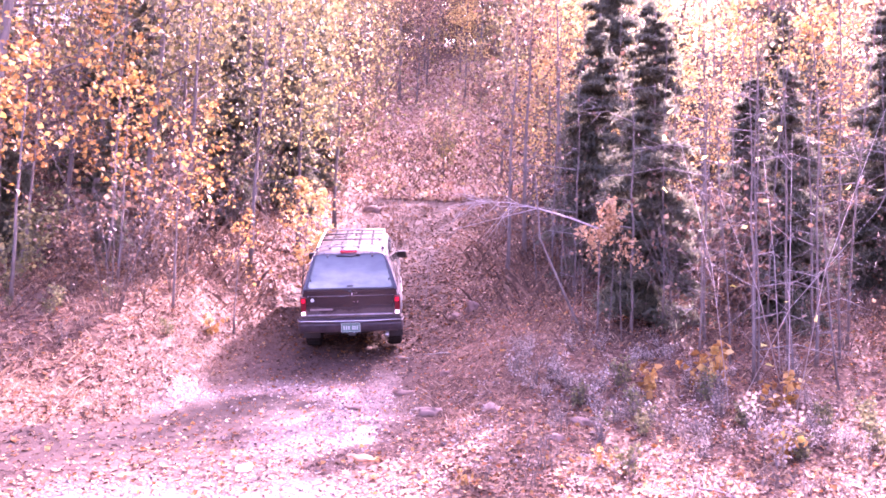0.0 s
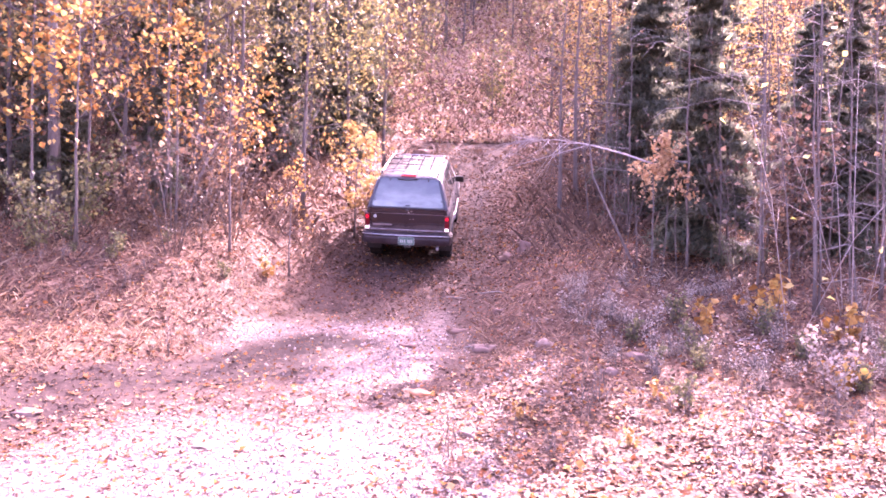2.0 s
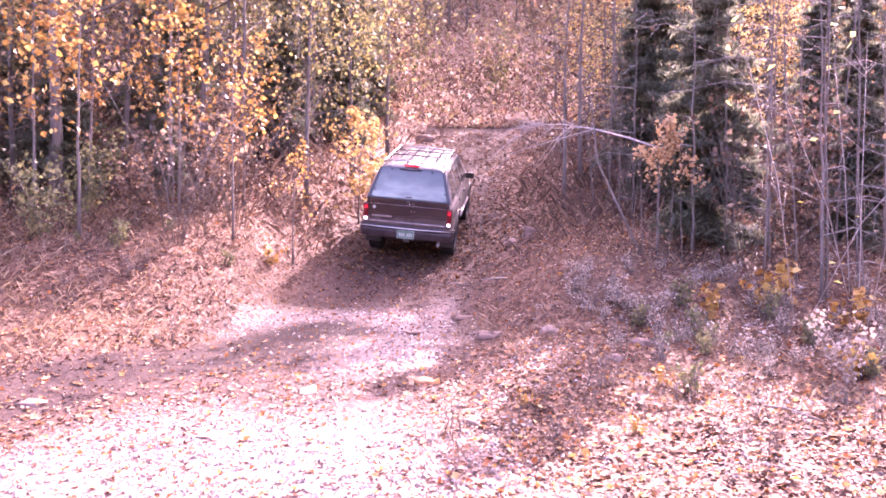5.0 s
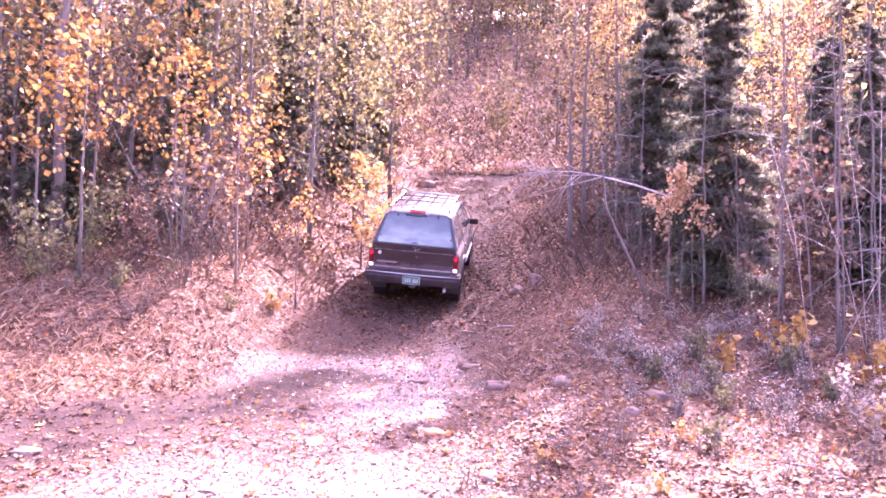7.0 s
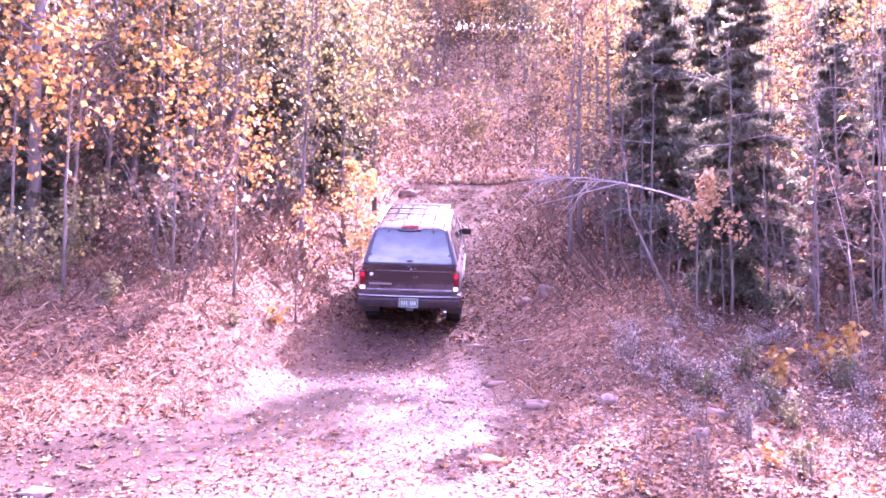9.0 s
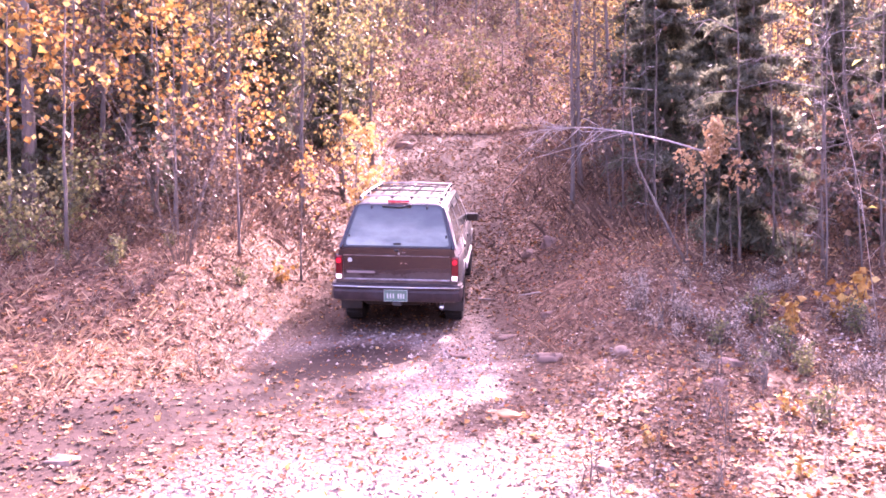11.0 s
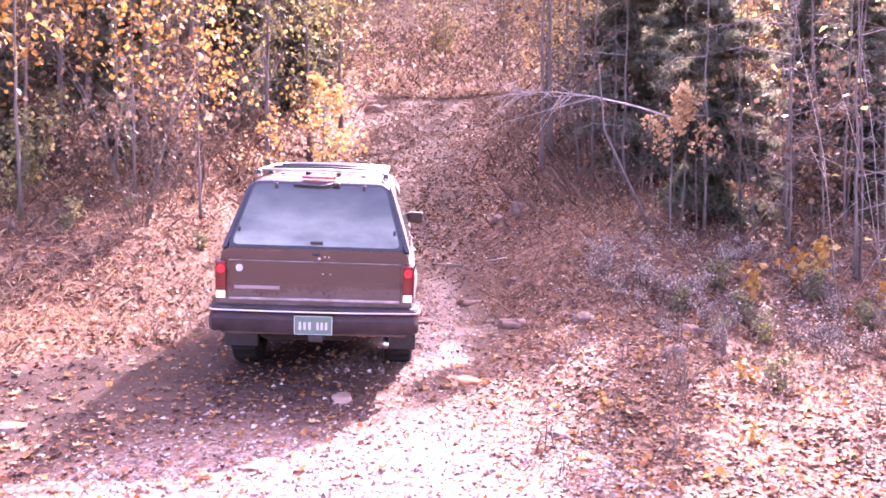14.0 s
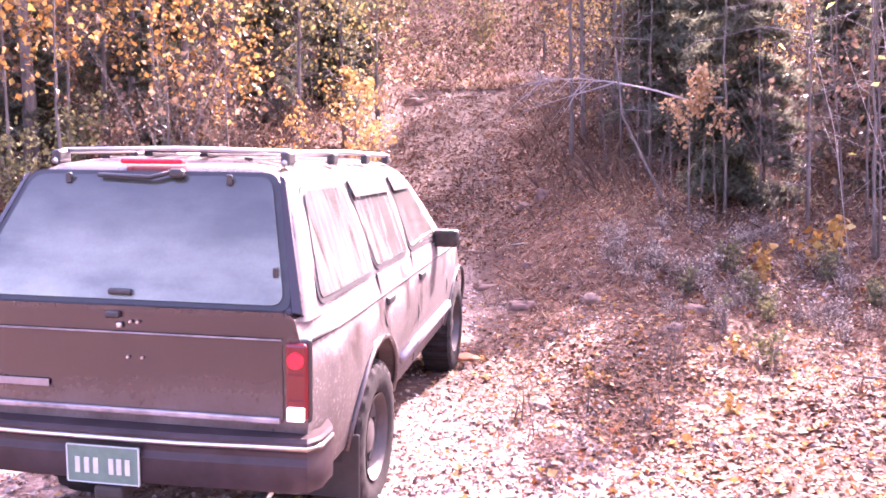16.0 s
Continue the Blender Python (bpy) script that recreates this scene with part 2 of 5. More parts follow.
def box_bm(sx, sy, sz, at=(0, 0, 0), bevel=0.0, segments=2, turn=None):
    bm = bmesh.new()
    bmesh.ops.create_cube(bm, size=1.0)
    bmesh.ops.scale(bm, vec=(sx, sy, sz), verts=bm.verts)
    if bevel:
        bmesh.ops.bevel(bm, geom=bm.edges[:], offset=bevel, segments=segments, affect="EDGES", profile=0.5)
    if turn is not None:
        bmesh.ops.transform(bm, matrix=turn, verts=bm.verts)
    bmesh.ops.translate(bm, vec=at, verts=bm.verts)
    return bm


def tube(points, radii, sides=6):
    """Vertices and faces of a tapered tube along points."""
    pts = [Vector(p) for p in points]
    verts, faces = [], []
    for i, p in enumerate(pts):
        d = (pts[min(i + 1, len(pts) - 1)] - pts[max(i - 1, 0)]).normalized()
        u = d.cross(Vector((0.31, 0.95, 0.07))).normalized()
        w = d.cross(u)
        for k in range(sides):
            a = 2 * math.pi * k / sides
            verts.append(tuple(p + radii[i] * (math.cos(a) * u + math.sin(a) * w)))
    for i in range(len(pts) - 1):
        for k in range(sides):
            a, b = i * sides + k, i * sides + (k + 1) % sides
            faces.append((a, b, b + sides, a + sides))
    faces.append(tuple(range((len(pts) - 1) * sides, len(pts) * sides)))
    faces.append(tuple(range(sides - 1, -1, -1)))
    return verts, faces


def join(pieces):
    verts, faces = [], []
    for v, f in pieces:
        n = len(verts)
        verts.extend(v)
        faces.extend(tuple(i + n for i in q) for q in f)
    return verts, faces


def leaves(centres, sizes, r, flat=0.0, long=1.0, droop=0.0, fold=0.18, slim=1.0):
    """Folded leaf blades, each an island of two triangles. flat: 1 lays them down, 0 turns them freely."""
    n = len(centres)
    c = np.asarray(centres, float)
    s = np.broadcast_to(np.asarray(sizes, float), (n,))[:, None]
    d = r.normal(size=(n, 3))
    d[:, 2] = d[:, 2] * (1 - flat) - droop
    d /= np.linalg.norm(d, axis=1, keepdims=True)
    q = r.normal(size=(n, 3)) * (1 - 0.8 * flat) + np.array([0, 0, 3.0 * flat])
    u = np.cross(d, q)
    u /= np.linalg.norm(u, axis=1, keepdims=True) + 1e-9
    w = np.cross(u, d)
    wide = (0.36 + 0.2 * r.random((n, 1))) * s * slim
    base, tip = c - d * s * 0.5 * long, c + d * s * 0.5 * long
    curl = fold * s * (0.3 + r.random((n, 1)))
    left = c - u * wide + w * curl - d * s * 0.08
    right = c + u * wide + w * curl - d * s * 0.08
    verts = np.stack([base, left, tip, right], 1).reshape(-1, 3)
    k = np.arange(n)[:, None] * 4
    faces = np.concatenate([k + [0, 2, 1], k + [0, 3, 2]], 1).reshape(-1, 3)
    return verts.tolist(), faces.tolist()


# ---- the ground ----
TRACK_Y = [-400, -60, -8, 0, 3, 5, 6.5, 8, 9.5, 11, 12.5, 14, 16, 17.5, 26.5, 45, 70, 130, 500]
TRACK_Z = [2.0, 0.4, -0.05, 0.0, 0.02, 0.13, 0.21, 0.34, 0.47, 0.66, 0.96, 1.34, 1.95, 2.42, 5.65, 13.6, 26.0, 48.0, 70.0]
BANK_Y = [-400, 3, 6, 8, 9.5, 11, 13, 16, 20, 27, 60, 500]
BANK_R = [0.2, 0.05, 0.1, 0.28, 0.7, 0.9, 0.85, 0.55, 0.4, 0.3, 0.3, 0.0]
BANK_L = [0.1, 0.0, 0.08, 0.35, 0.95, 1.15, 1.2, 1.2, 1.1, 0.6, 0.3, 0.0]


def ease(x):
    x = np.clip(x, 0, 1)
    return x * x * (3 - 2 * x)


def track_centre(y):
    """The trail's middle: it climbs straight ahead and bends off to the left in the foreground."""
    y = np.asarray(y, float)
    return -0.75 + 0.02 * np.clip(y - 14, 0, 12) - 0.03 * np.clip(9 - y, 0, 9) ** 1.6


def wobble(x, y):
    return (0.05 * np.sin(1.9 * x + 0.6 * y + 1) * np.sin(1.3 * y - 0.5 * x) + 0.025 * np.sin(4.7 * x - 2.1 * y) * np.sin(3.9 * y + 1.7 * x + 2)
            + 0.012 * np.sin(11 * x + 5 * y) * np.sin(9 * y - 6 * x))


def off_track(x, y):
    """0 on the wheel tracks of the trail, 1 well beside them."""
    return ease((np.abs(x - track_centre(y)) - 1.0) / 1.0)


def ground_z(x, y):
    x, y = np.asarray(x, float), np.asarray(y, float)
    z = 0.5 * np.interp(y, TRACK_Y, TRACK_Z) + 0.25 * (np.interp(y - 0.7, TRACK_Y, TRACK_Z) + np.interp(y + 0.7, TRACK_Y, TRACK_Z))
    z = z + np.interp(y, BANK_Y, BANK_R) * ease((x - 0.3) / (1.9 + 0.3 * np.clip(y - 13, 0, 9))) + np.interp(y, BANK_Y, BANK_L) * ease((-x - 1.75) / 2.0)
    far = ease((np.abs(x) - 5) / 12) * ease((y - 4) / 10)
    z = z + far * 0.5 * np.sin(0.21 * x + 0.13 * y)
    return z + wobble(x, y) * (0.3 + 0.7 * off_track(x, y)) * ease((400 - np.hypot(x, y)) / 200)


def mud_share(x, y):
    """1 along the damp muddy rut where the trail bends off to the left."""
    ax, ay, bx, by = -1.0, 8.8, -4.1, 3.9
    f = np.clip(((x - ax) * (bx - ax) + (y - ay) * (by - ay)) / ((bx - ax) ** 2 + (by - ay) ** 2), 0, 1)
    d = np.hypot(x - ax - f * (bx - ax), y - ay - f * (by - ay)) + 0.12 * np.sin(2.3 * x + y) + 0.08 * np.sin(5 * x - 3 * y)
    return ease((0.95 - d) / 0.55)


def gravel_share(x, y):
    """1 where the ground is open pale gravel: the near track, and a patch up the slope and a rut with sunlight and
    shine painted in.
    """
    x, y = np.asarray(x, float), np.asarray(y, float)
    near = ease((6.7 + 0.3 * np.sin(2.3 * x + y) - 1.5 * np.clip(x, 0, 9) - 0.45 * np.clip(-x, 0, 9) ** 1.25 - y) / 1.8) * ease((y + 14) / 4)
    # gravel patch whose paleness also paints a pool of sunlight
    worn = ease((1.6 - np.hypot((x + 0.9) / 1.2, (y - 8.6) / 1.5)) / 0.8)
    # pale streak painted for the wet shine of the wheel rut
    rut = ease((0.4 - np.abs(x - 0.15)) / 0.3) * ease((y - 6.5) / 1.0) * ease((12.0 - y) / 1.5)
    return np.maximum(np.maximum(near, 0.8 * worn), 0.7 * rut) * (1 - 0.9 * mud_share(x, y))


def axis_steps(lo, hi, fine_lo, fine_hi, step, grow=1.16):
    mid = list(np.arange(fine_lo, fine_hi + 1e-6, step))
    up, s = [], step
    while (mid[-1] if not up else up[-1]) < hi:
        s *= grow
        up.append((up[-1] if up else mid[-1]) + s)
    down, s = [], step
    while (mid[0] if not down else down[-1]) > lo:
        s *= grow
        down.append((down[-1] if down else mid[0]) - s)
    return np.array(down[::-1] + mid + up)


def build_ground():
    xs, ys = axis_steps(-420, 420, -9, 9, 0.1), axis_steps(-380, 480, 1.5, 20, 0.1)
    gx, gy = np.meshgrid(xs, ys)
    gz = ground_z(gx, gy)
    nx, ny = len(xs), len(ys)
    k = (np.arange(ny - 1)[:, None] * nx + np.arange(nx - 1)[None]).ravel()
    faces = np.stack([k, k + 1, k + 1 + nx, k + nx], 1)
    me = raw_mesh("ground", np.stack([gx, gy, gz], -1).reshape(-1, 3).tolist(), faces.tolist(), M_SOIL, True)
    at = me.attributes.new("trail", "FLOAT", "POINT")
    trail = (1 - off_track(gx, gy)) * ease((30 - gy) / 4) * ease((gy + 12) / 6)
    at.data.foreach_set("value", np.maximum(trail, mud_share(gx, gy)).ravel())
    at = me.attributes.new("gravel", "FLOAT", "POINT")
    at.data.foreach_set("value", gravel_share(gx, gy).ravel())
    at = me.attributes.new("mud", "FLOAT", "POINT")
    at.data.foreach_set("value", mud_share(gx, gy).ravel())
    tagged(new("ground", me), "brown forest floor with a bare earth trail climbing a bank", "ground", kind="structure")


build_ground()


def on_ground(x, y, sink=0.0):
    return (x, y, float(ground_z(x, y)) - sink)


# ---- trees ----
def grow_stem(r, height, radius, lean=(0, 0), bend=0.03, steps=9):
    pts, rad, x, y = [], [], 0.0, 0.0
    for i in range(steps):
        f = i / (steps - 1)
        pts.append((x + lean[0] * f * height, y + lean[1] * f * height, f * height))
        rad.append(radius * (1 - 0.85 * f) * (1.35 if i == 0 else 1))
        x, y = x + r.normal() * bend * height / steps, y + r.normal() * bend * height / steps
    return pts, rad


def broadleaf(name, seed, height, radius, bark, leaf, count, size, first=0.3, spread=0.28, lean=(0, 0), limbs=16, clump=0.35, droop=0.3, sides=7):
    """A tapered trunk with limbs and twigs, and a ragged crown of single leaves in clumps. Returns the thing at the origin."""
    r = np.random.default_rng(seed)
    pts, rad = grow_stem(r, height, radius, lean)
    pieces, ends = [tube(pts, rad, sides)], []
    for i in range(limbs):
        f = first + (0.97 - first) * (i + r.random()) / limbs
        j = f * (len(pts) - 1)
        p = Vector(pts[int(j)]).lerp(Vector(pts[min(int(j) + 1, len(pts) - 1)]), j % 1)
        a, reach = r.random() * 6.283, height * spread * (1.1 - 0.75 * f) * (0.6 + 0.6 * r.random())
        rise = reach * (0.3 + 0.5 * r.random())
        q = p + Vector((math.cos(a) * reach * 0.55, math.sin(a) * reach * 0.55, rise * 0.45))
        e = p + Vector((math.cos(a + r.normal() * 0.3) * reach, math.sin(a + r.normal() * 0.3) * reach, rise))
        lr = max(0.004, radius * 0.4 * (1.05 - f))
        pieces.append(tube([p, q, e], [lr, lr * 0.6, lr * 0.2], 4))
        ends += [(e, reach), (q, reach), (q.lerp(e, 0.5), reach)]
        for _ in range(2):
            s = p.lerp(e, 0.4 + 0.5 * r.random())
            w = s + Vector(r.normal(size=3) * reach * 0.25)
            pieces.append(tube([s, w], [lr * 0.4, lr * 0.12], 3))
            ends.append((w, reach))
    thing = new(name)
    trunk = new("trunk", raw_mesh("trunk", *join(pieces), bark, True))
    trunk.parent = thing
    if count:
        pick = r.integers(len(ends), size=count)
        c = np.array([tuple(ends[i][0]) for i in pick]) + r.normal(size=(count, 3)) * np.array([[ends[i][1]] for i in pick]) * clump
        c[:, 2] = np.maximum(c[:, 2], 0.12 * height)
        crown = new("crown", raw_mesh("crown", *leaves(c, size * (0.6 + 0.7 * r.random(count)), r, 0.1, 1.0, droop), leaf))
        crown.parent = thing
    return thing


def conifer(name, seed, height, radius, needles=40000, first=0.03, spread=0.17):
    """A straight trunk with whorls of drooping boughs, each hung with fine needle sprays."""
    r = np.random.default_rng(seed)
    pts, rad = grow_stem(r, height, radius, bend=0.01)
    pieces, cen = [tube(pts, rad, 7)], []
    n = int(height * 17)
    for i in range(n):
        f = first + (0.98 - first) * i / n
        z, a = f * height, r.random() * 6.283
        reach = height * spread * (1 - f) ** 0.6 * (0.4 + 0.8 * r.random()) + 0.1
        p = Vector((0, 0, z))
        m = p + Vector((math.cos(a) * reach * 0.6, math.sin(a) * reach * 0.6, -0.02 * reach))
        e = p + Vector((math.cos(a) * reach, math.sin(a) * reach, reach * (-0.3 + 0.3 * f)))
        pieces.append(tube([p, m, e], [0.012 + 0.01 * (1 - f), 0.007, 0.003], 3))
        k = max(8, int(needles / n * (0.35 + 1.3 * (1 - f))))
        u = 0.12 + 0.88 * r.random(k)
        along = np.where(u[:, None] < 0.6, np.array(p) + (np.array(m) - np.array(p)) * u[:, None] / 0.6, np.array(m) + (np.array(e) - np.array(m)) * (u[:, None] - 0.6) / 0.4)
        off = r.normal(size=(k, 3)) * 0.13 * reach * np.array([1, 1, 0.35])
        off[:, 2] -= 0.1 * reach * r.random(k)
        cen.append(along + off)
    cen = np.concatenate(cen)
    thing = new(name)
    trunk = new("trunk", raw_mesh("trunk", *join(pieces), M_BARK, True))
    trunk.parent = thing
    crown = new("crown", raw_mesh("crown", *leaves(cen, 0.1 * (0.5 + 0.8 * r.random(len(cen))), r, 0.3, 2.0, 0.6, 0.05, 0.42), M_NEEDLE))
    crown.parent = thing
    return thing


def shrub(name, seed, height, leaf, count, size, stems=7, bark=None):
    """Several stems from one root with forked twigs, and loose leaves along them."""
    r = np.random.default_rng(seed)
    pieces, ends = [], []
    for _ in range(stems):
        a, out, h = r.random() * 6.283, height * (0.12 + 0.4 * r.random()), height * (0.6 + 0.45 * r.random())
        p0, p1 = Vector((0.08 * math.cos(a), 0.08 * math.sin(a), 0)), Vector((out * 0.4 * math.cos(a), out * 0.4 * math.sin(a), h * 0.5))
        p2 = Vector((out * math.cos(a), out * math.sin(a), h))
        pieces.append(tube([p0, p1, p2], [0.006, 0.0045, 0.0015], 4))
        for k in range(7):
            s = p1.lerp(p2, r.random()) if k > 2 else p0.lerp(p1, 0.3 + 0.7 * r.random())
            e = s + Vector((r.normal() * 0.2, r.normal() * 0.2, 0.12 + 0.15 * r.random())) * height * 0.5
            pieces.append(tube([s, e], [0.0032, 0.0012], 3))
            ends += [(s, e)] * 2
    thing = new(name)
    st = new("stem", raw_mesh("stem", *join(pieces), bark or M_BARK, True))
    st.parent = thing
    if count:
        pick, f = r.integers(len(ends), size=count), r.random((count, 1))
        c = np.array([tuple(ends[i][0]) for i in pick]) * (1 - f) + np.array([tuple(ends[i][1]) for i in pick]) * f + r.normal(size=(count, 3)) * 0.06 * height
        c[:, 2] = np.abs(c[:, 2])
        cr = new("foliage", raw_mesh("foliage", *leaves(c, size * (0.6 + 0.7 * r.random(count)), r, 0.1, 1.0, 0.2), leaf))
        cr.parent = thing
    return thing


def blades(xy, heights, r, width=0.0045, lean=0.4):
    """Grass: one bent, pointed blade of two triangles at each place."""
    n = len(xy)
    z = ground_z(xy[:, 0], xy[:, 1]) - 0.01
    base = np.stack([xy[:, 0], xy[:, 1], z], 1)
    a = r.random(n) * 6.283
    side = np.stack([np.cos(a), np.sin(a), 0 * a], 1) * width
    way = np.stack([r.normal(size=n) * lean, r.normal(size=n) * lean, np.ones(n)], 1)
    h = np.asarray(heights)[:, None]
    mid = base + way * h * 0.55
    tip = base + way * h + np.stack([way[:, 0], way[:, 1], -0.3 + 0 * a], 1) * h * 0.35
    verts = np.stack([base - side, base + side, mid, tip], 1).reshape(-1, 3)
    k = np.arange(n)[:, None] * 4
    return verts.tolist(), np.concatenate([k + [0, 1, 2], k + [2, 1, 3]], 1).reshape(-1, 3).tolist()


def stone(name, seed, size, flat=0.6):
    """A weathered stone: a faceted block worn round and pushed in and out."""
    r = np.random.default_rng(seed)
    bm = bmesh.new()
    bmesh.ops.create_icosphere(bm, subdivisions=3, radius=0.5)
    off = Vector(r.random(3) * 20)
    for v in bm.verts:
        p = v.co.normalized()
        q = Vector([math.copysign(abs(c) ** 0.6, c) for c in p]) * 0.5
        v.co = q * (1 + 0.5 * noise.noise(p * 1.5 + off) + 0.22 * noise.noise(p * 4 + off) + 0.08 * noise.noise(p * 11 + off))
    bmesh.ops.scale(bm, vec=(size[0], size[1], size[2]), verts=bm.verts)
    return bm


def at_spot(x, y, turn=0.0, scale=1.0, lean=0.0, sink=0.04):
    return pose(*on_ground(x, y, sink), lean, 0, turn) @ Matrix.Diagonal((scale, scale, scale, 1))


class Stand:
    """A kind of plant: the first ones are placed as they are, the rest are copies of them."""

    def __init__(self, makers, label, category, group, tall):
        self.first = [tagged(m, label, category, group=group) for m in makers]
        self.used, self.tall = 0, tall

    def put(self, x, y, turn=0.0, scale=1.0, lean=0.0):
        i = self.used
        self.used += 1
        th = self.first[i % len(self.first)]
        m = at_spot(x, y, turn, scale, lean)
        if i >= len(self.first):
            th = copy_thing(th, Matrix.Identity(4))
        th.matrix_basis = m
        return th


def wood():
    """The trees and bushes round the clearing, kind by kind."""
    r = np.random.default_rng(21)
    trees, bushes = "trees of the wood", "bushes of the undergrowth"
    kinds = {
        "maple": Stand([broadleaf("maple_tree", s, 3.4, 0.026, M_BARK, M_ORANGE, 240, 0.088, 0.4, 0.36, limbs=13, clump=0.16) for s in (22, 23, 24)], "young maple with clusters of orange leaves at the wood's edge", "tree", trees, 3.4),
        "orange": Stand([broadleaf("maple_tree", s, 6.5, 0.05, M_BARK, M_ORANGE, 1000, 0.11, 0.15, 0.3, limbs=20, clump=0.2) for s in (1, 2, 3)], "young maple with orange autumn leaves on the bank", "tree", trees, 6.5),
        "olive": Stand([broadleaf("birch_tree", s, 8.5, 0.06, M_BARK, M_OLIVE, 1400, 0.105, 0.2, 0.27, limbs=28, clump=0.28, droop=1.2) for s in (4, 5, 6)], "birch with hanging olive and gold autumn leaves", "tree", trees, 8.5),
        "russet": Stand([broadleaf("beech_tree", s, 7.5, 0.06, M_BARK, M_RUSSET, 1800, 0.11, 0.08, 0.3, limbs=24, clump=0.24) for s in (7, 8, 9)], "beech with russet brown autumn leaves in the wood", "tree", trees, 7.5),
        "gold": Stand([broadleaf("poplar_tree", s, 9.0, 0.06, M_BARK, M_GOLD, 1900, 0.105, 0.12, 0.2, limbs=24) for s in (10, 11)], "slender poplar with golden yellow autumn leaves", "tree", trees, 9.0),
        "bare": Stand([broadleaf("bare_tree", s, 11.0, 0.085, M_BARK, M_RUSSET, 130, 0.08, 0.2, 0.2, limbs=30) for s in (12, 13, 14)], "grey-barked tree that has dropped nearly all its leaves", "tree", trees, 11.0),
        "pole": Stand([broadleaf("thin_bare_tree", s, 6.5, 0.016, M_BARK, M_RUSSET, 22, 0.08, 0.15, 0.16, limbs=18, sides=5) for s in (15, 16, 19)], "thin bare sapling in the thicket", "tree", trees, 6.5),
        "fir": Stand([conifer("conifer_tree", s, 6.2, 0.075) for s in (17, 18)], "dark green conifer with dense drooping needles", "tree", trees, 6.2),
        "bush_russet": Stand([shrub("bush", s, 2.0, M_RUSSET, 850, 0.08) for s in (41, 42, 43)], "undergrowth bush with russet brown leaves", "bush", bushes, 2.0),
        "bush_orange": Stand([shrub("bush", s, 2.2, M_ORANGE, 480, 0.085) for s in (44, 45)], "undergrowth bush with loose orange leaves", "bush", bushes, 2.2),
        "bush_gold": Stand([shrub("bush", s, 2.2, M_OLIVE, 420, 0.09) for s in (50, 54)], "undergrowth bush with olive gold leaves", "bush", bushes, 2.2),
        "bush_green": Stand([shrub("bush", s, 1.3, M_GREEN, 520, 0.07) for s in (46, 47)], "low bush with dull green leaves", "bush", bushes, 1.3),
        "bush_bare": Stand([shrub("bush", s, 2.4, M_RUSSET, 90, 0.08, 11) for s in (48, 49)], "leafless brown bush of thin twigs", "bush", bushes, 2.4),
    }

    def put(kind, x, y, scale=1.0, lean=0.0, reach=6.0):
        s = kinds[kind]
        if x > -1.5 and y > 9 and "bush" not in kind and kind != "pole" and not (kind == "bare" and y > 22):      # low enough for the sun to reach the clearing
            scale = min(scale, max(0.35, (0.855 * (y - reach) + 0.2 - float(ground_z(x, y))) / s.tall))
        s.put(x, y, float(r.random() * 360), scale, lean)

    # the near edge of the wood, left bank
    for x, y, s in [(-5.25, 10.2, 1.1), (-3.15, 10.9, 0.85), (-4.2, 11.3, 0.95), (-2.45, 11.8, 0.62), (-6.4, 10.9, 1.15), (-7.4, 9.8, 1.1), (-5.0, 12.6, 1.2), (-5.9, 11.6, 1.2), (-3.6, 12.6, 0.9)]:
        put("maple", x, y, s)
    for x, y, s in [(-5.6, 14.0, 0.8), (-8.0, 12.0, 0.9)]:
        put("orange", x, y, s)
    for x, y, s in [(-3.0, 14.6, 0.75), (-4.6, 15.4, 0.9), (-2.6, 17.2, 0.85), (-6.6, 14.2, 0.9), (-3.9, 18.5, 1.0), (-8.2, 13.0, 0.9), (-5.6, 17.5, 1.0), (-2.3, 20.5, 0.9)]:
        put("olive", x, y, s)
    # conifers added as a dark backing for the shaded gaps between the maples
    for x, y, s in [(-8.3, 11.4, 0.55), (-9.6, 10.2, 0.6), (-7.0, 12.6, 0.6), (-10.5, 12.5, 0.8), (-5.4, 13.2, 0.45), (-6.4, 16.6, 0.9), (-9.2, 15.4, 1.0), (-4.4, 17.4, 0.75), (-7.8, 19.4, 1.1), (-11.5, 17.4, 1.2), (-3.4, 19.6, 0.7), (-5.4, 22.0, 1.1), (-9.8, 22.5, 1.3), (-3.9, 24.5, 1.0)]:
        kinds["fir"].put(x, y, 57 * x, s)
    # right bank
    for x, y, s in [(3.95, 15.0, 0.92), (4.2, 11.3, 0.8), (5.5, 16.8, 1.05), (6.6, 13.6, 0.7), (5.2, 20.6, 1.35), (9.8, 14.6, 1.0), (6.5, 11.7, 0.7)]:
        kinds["fir"].put(x, y, 57 * x, s)
    for x, y, s in [(4.4, 9.5, 0.8), (4.95, 8.9, 0.9), (5.3, 9.9, 1.0), (5.9, 8.8, 0.9), (5.0, 11.0, 1.0), (3.9, 11.6, 0.8), (6.8, 10.4, 1.1), (4.75, 9.3, 0.75), (3.0, 12.6, 0.7), (5.8, 10.8, 1.0),
                    (5.5, 9.3, 0.9), (6.3, 9.6, 1.0), (5.2, 8.4, 0.7), (6.6, 8.7, 0.9), (4.2, 10.6, 0.8), (7.3, 9.4, 1.0), (2.7, 13.8, 0.8)]:
        put("pole", x, y, s, float(r.normal() * 5))
    # the wood behind, thicker with distance
    placed, tries = [], 0
    while len(placed) < 345 and tries < 12000:
        tries += 1
        y = 12 + 58 * r.random() ** 1.2
        x = (r.random() * 2 - 1) * (8 + 0.6 * y)
        edge = 2.6 if y < 25 else 0.6
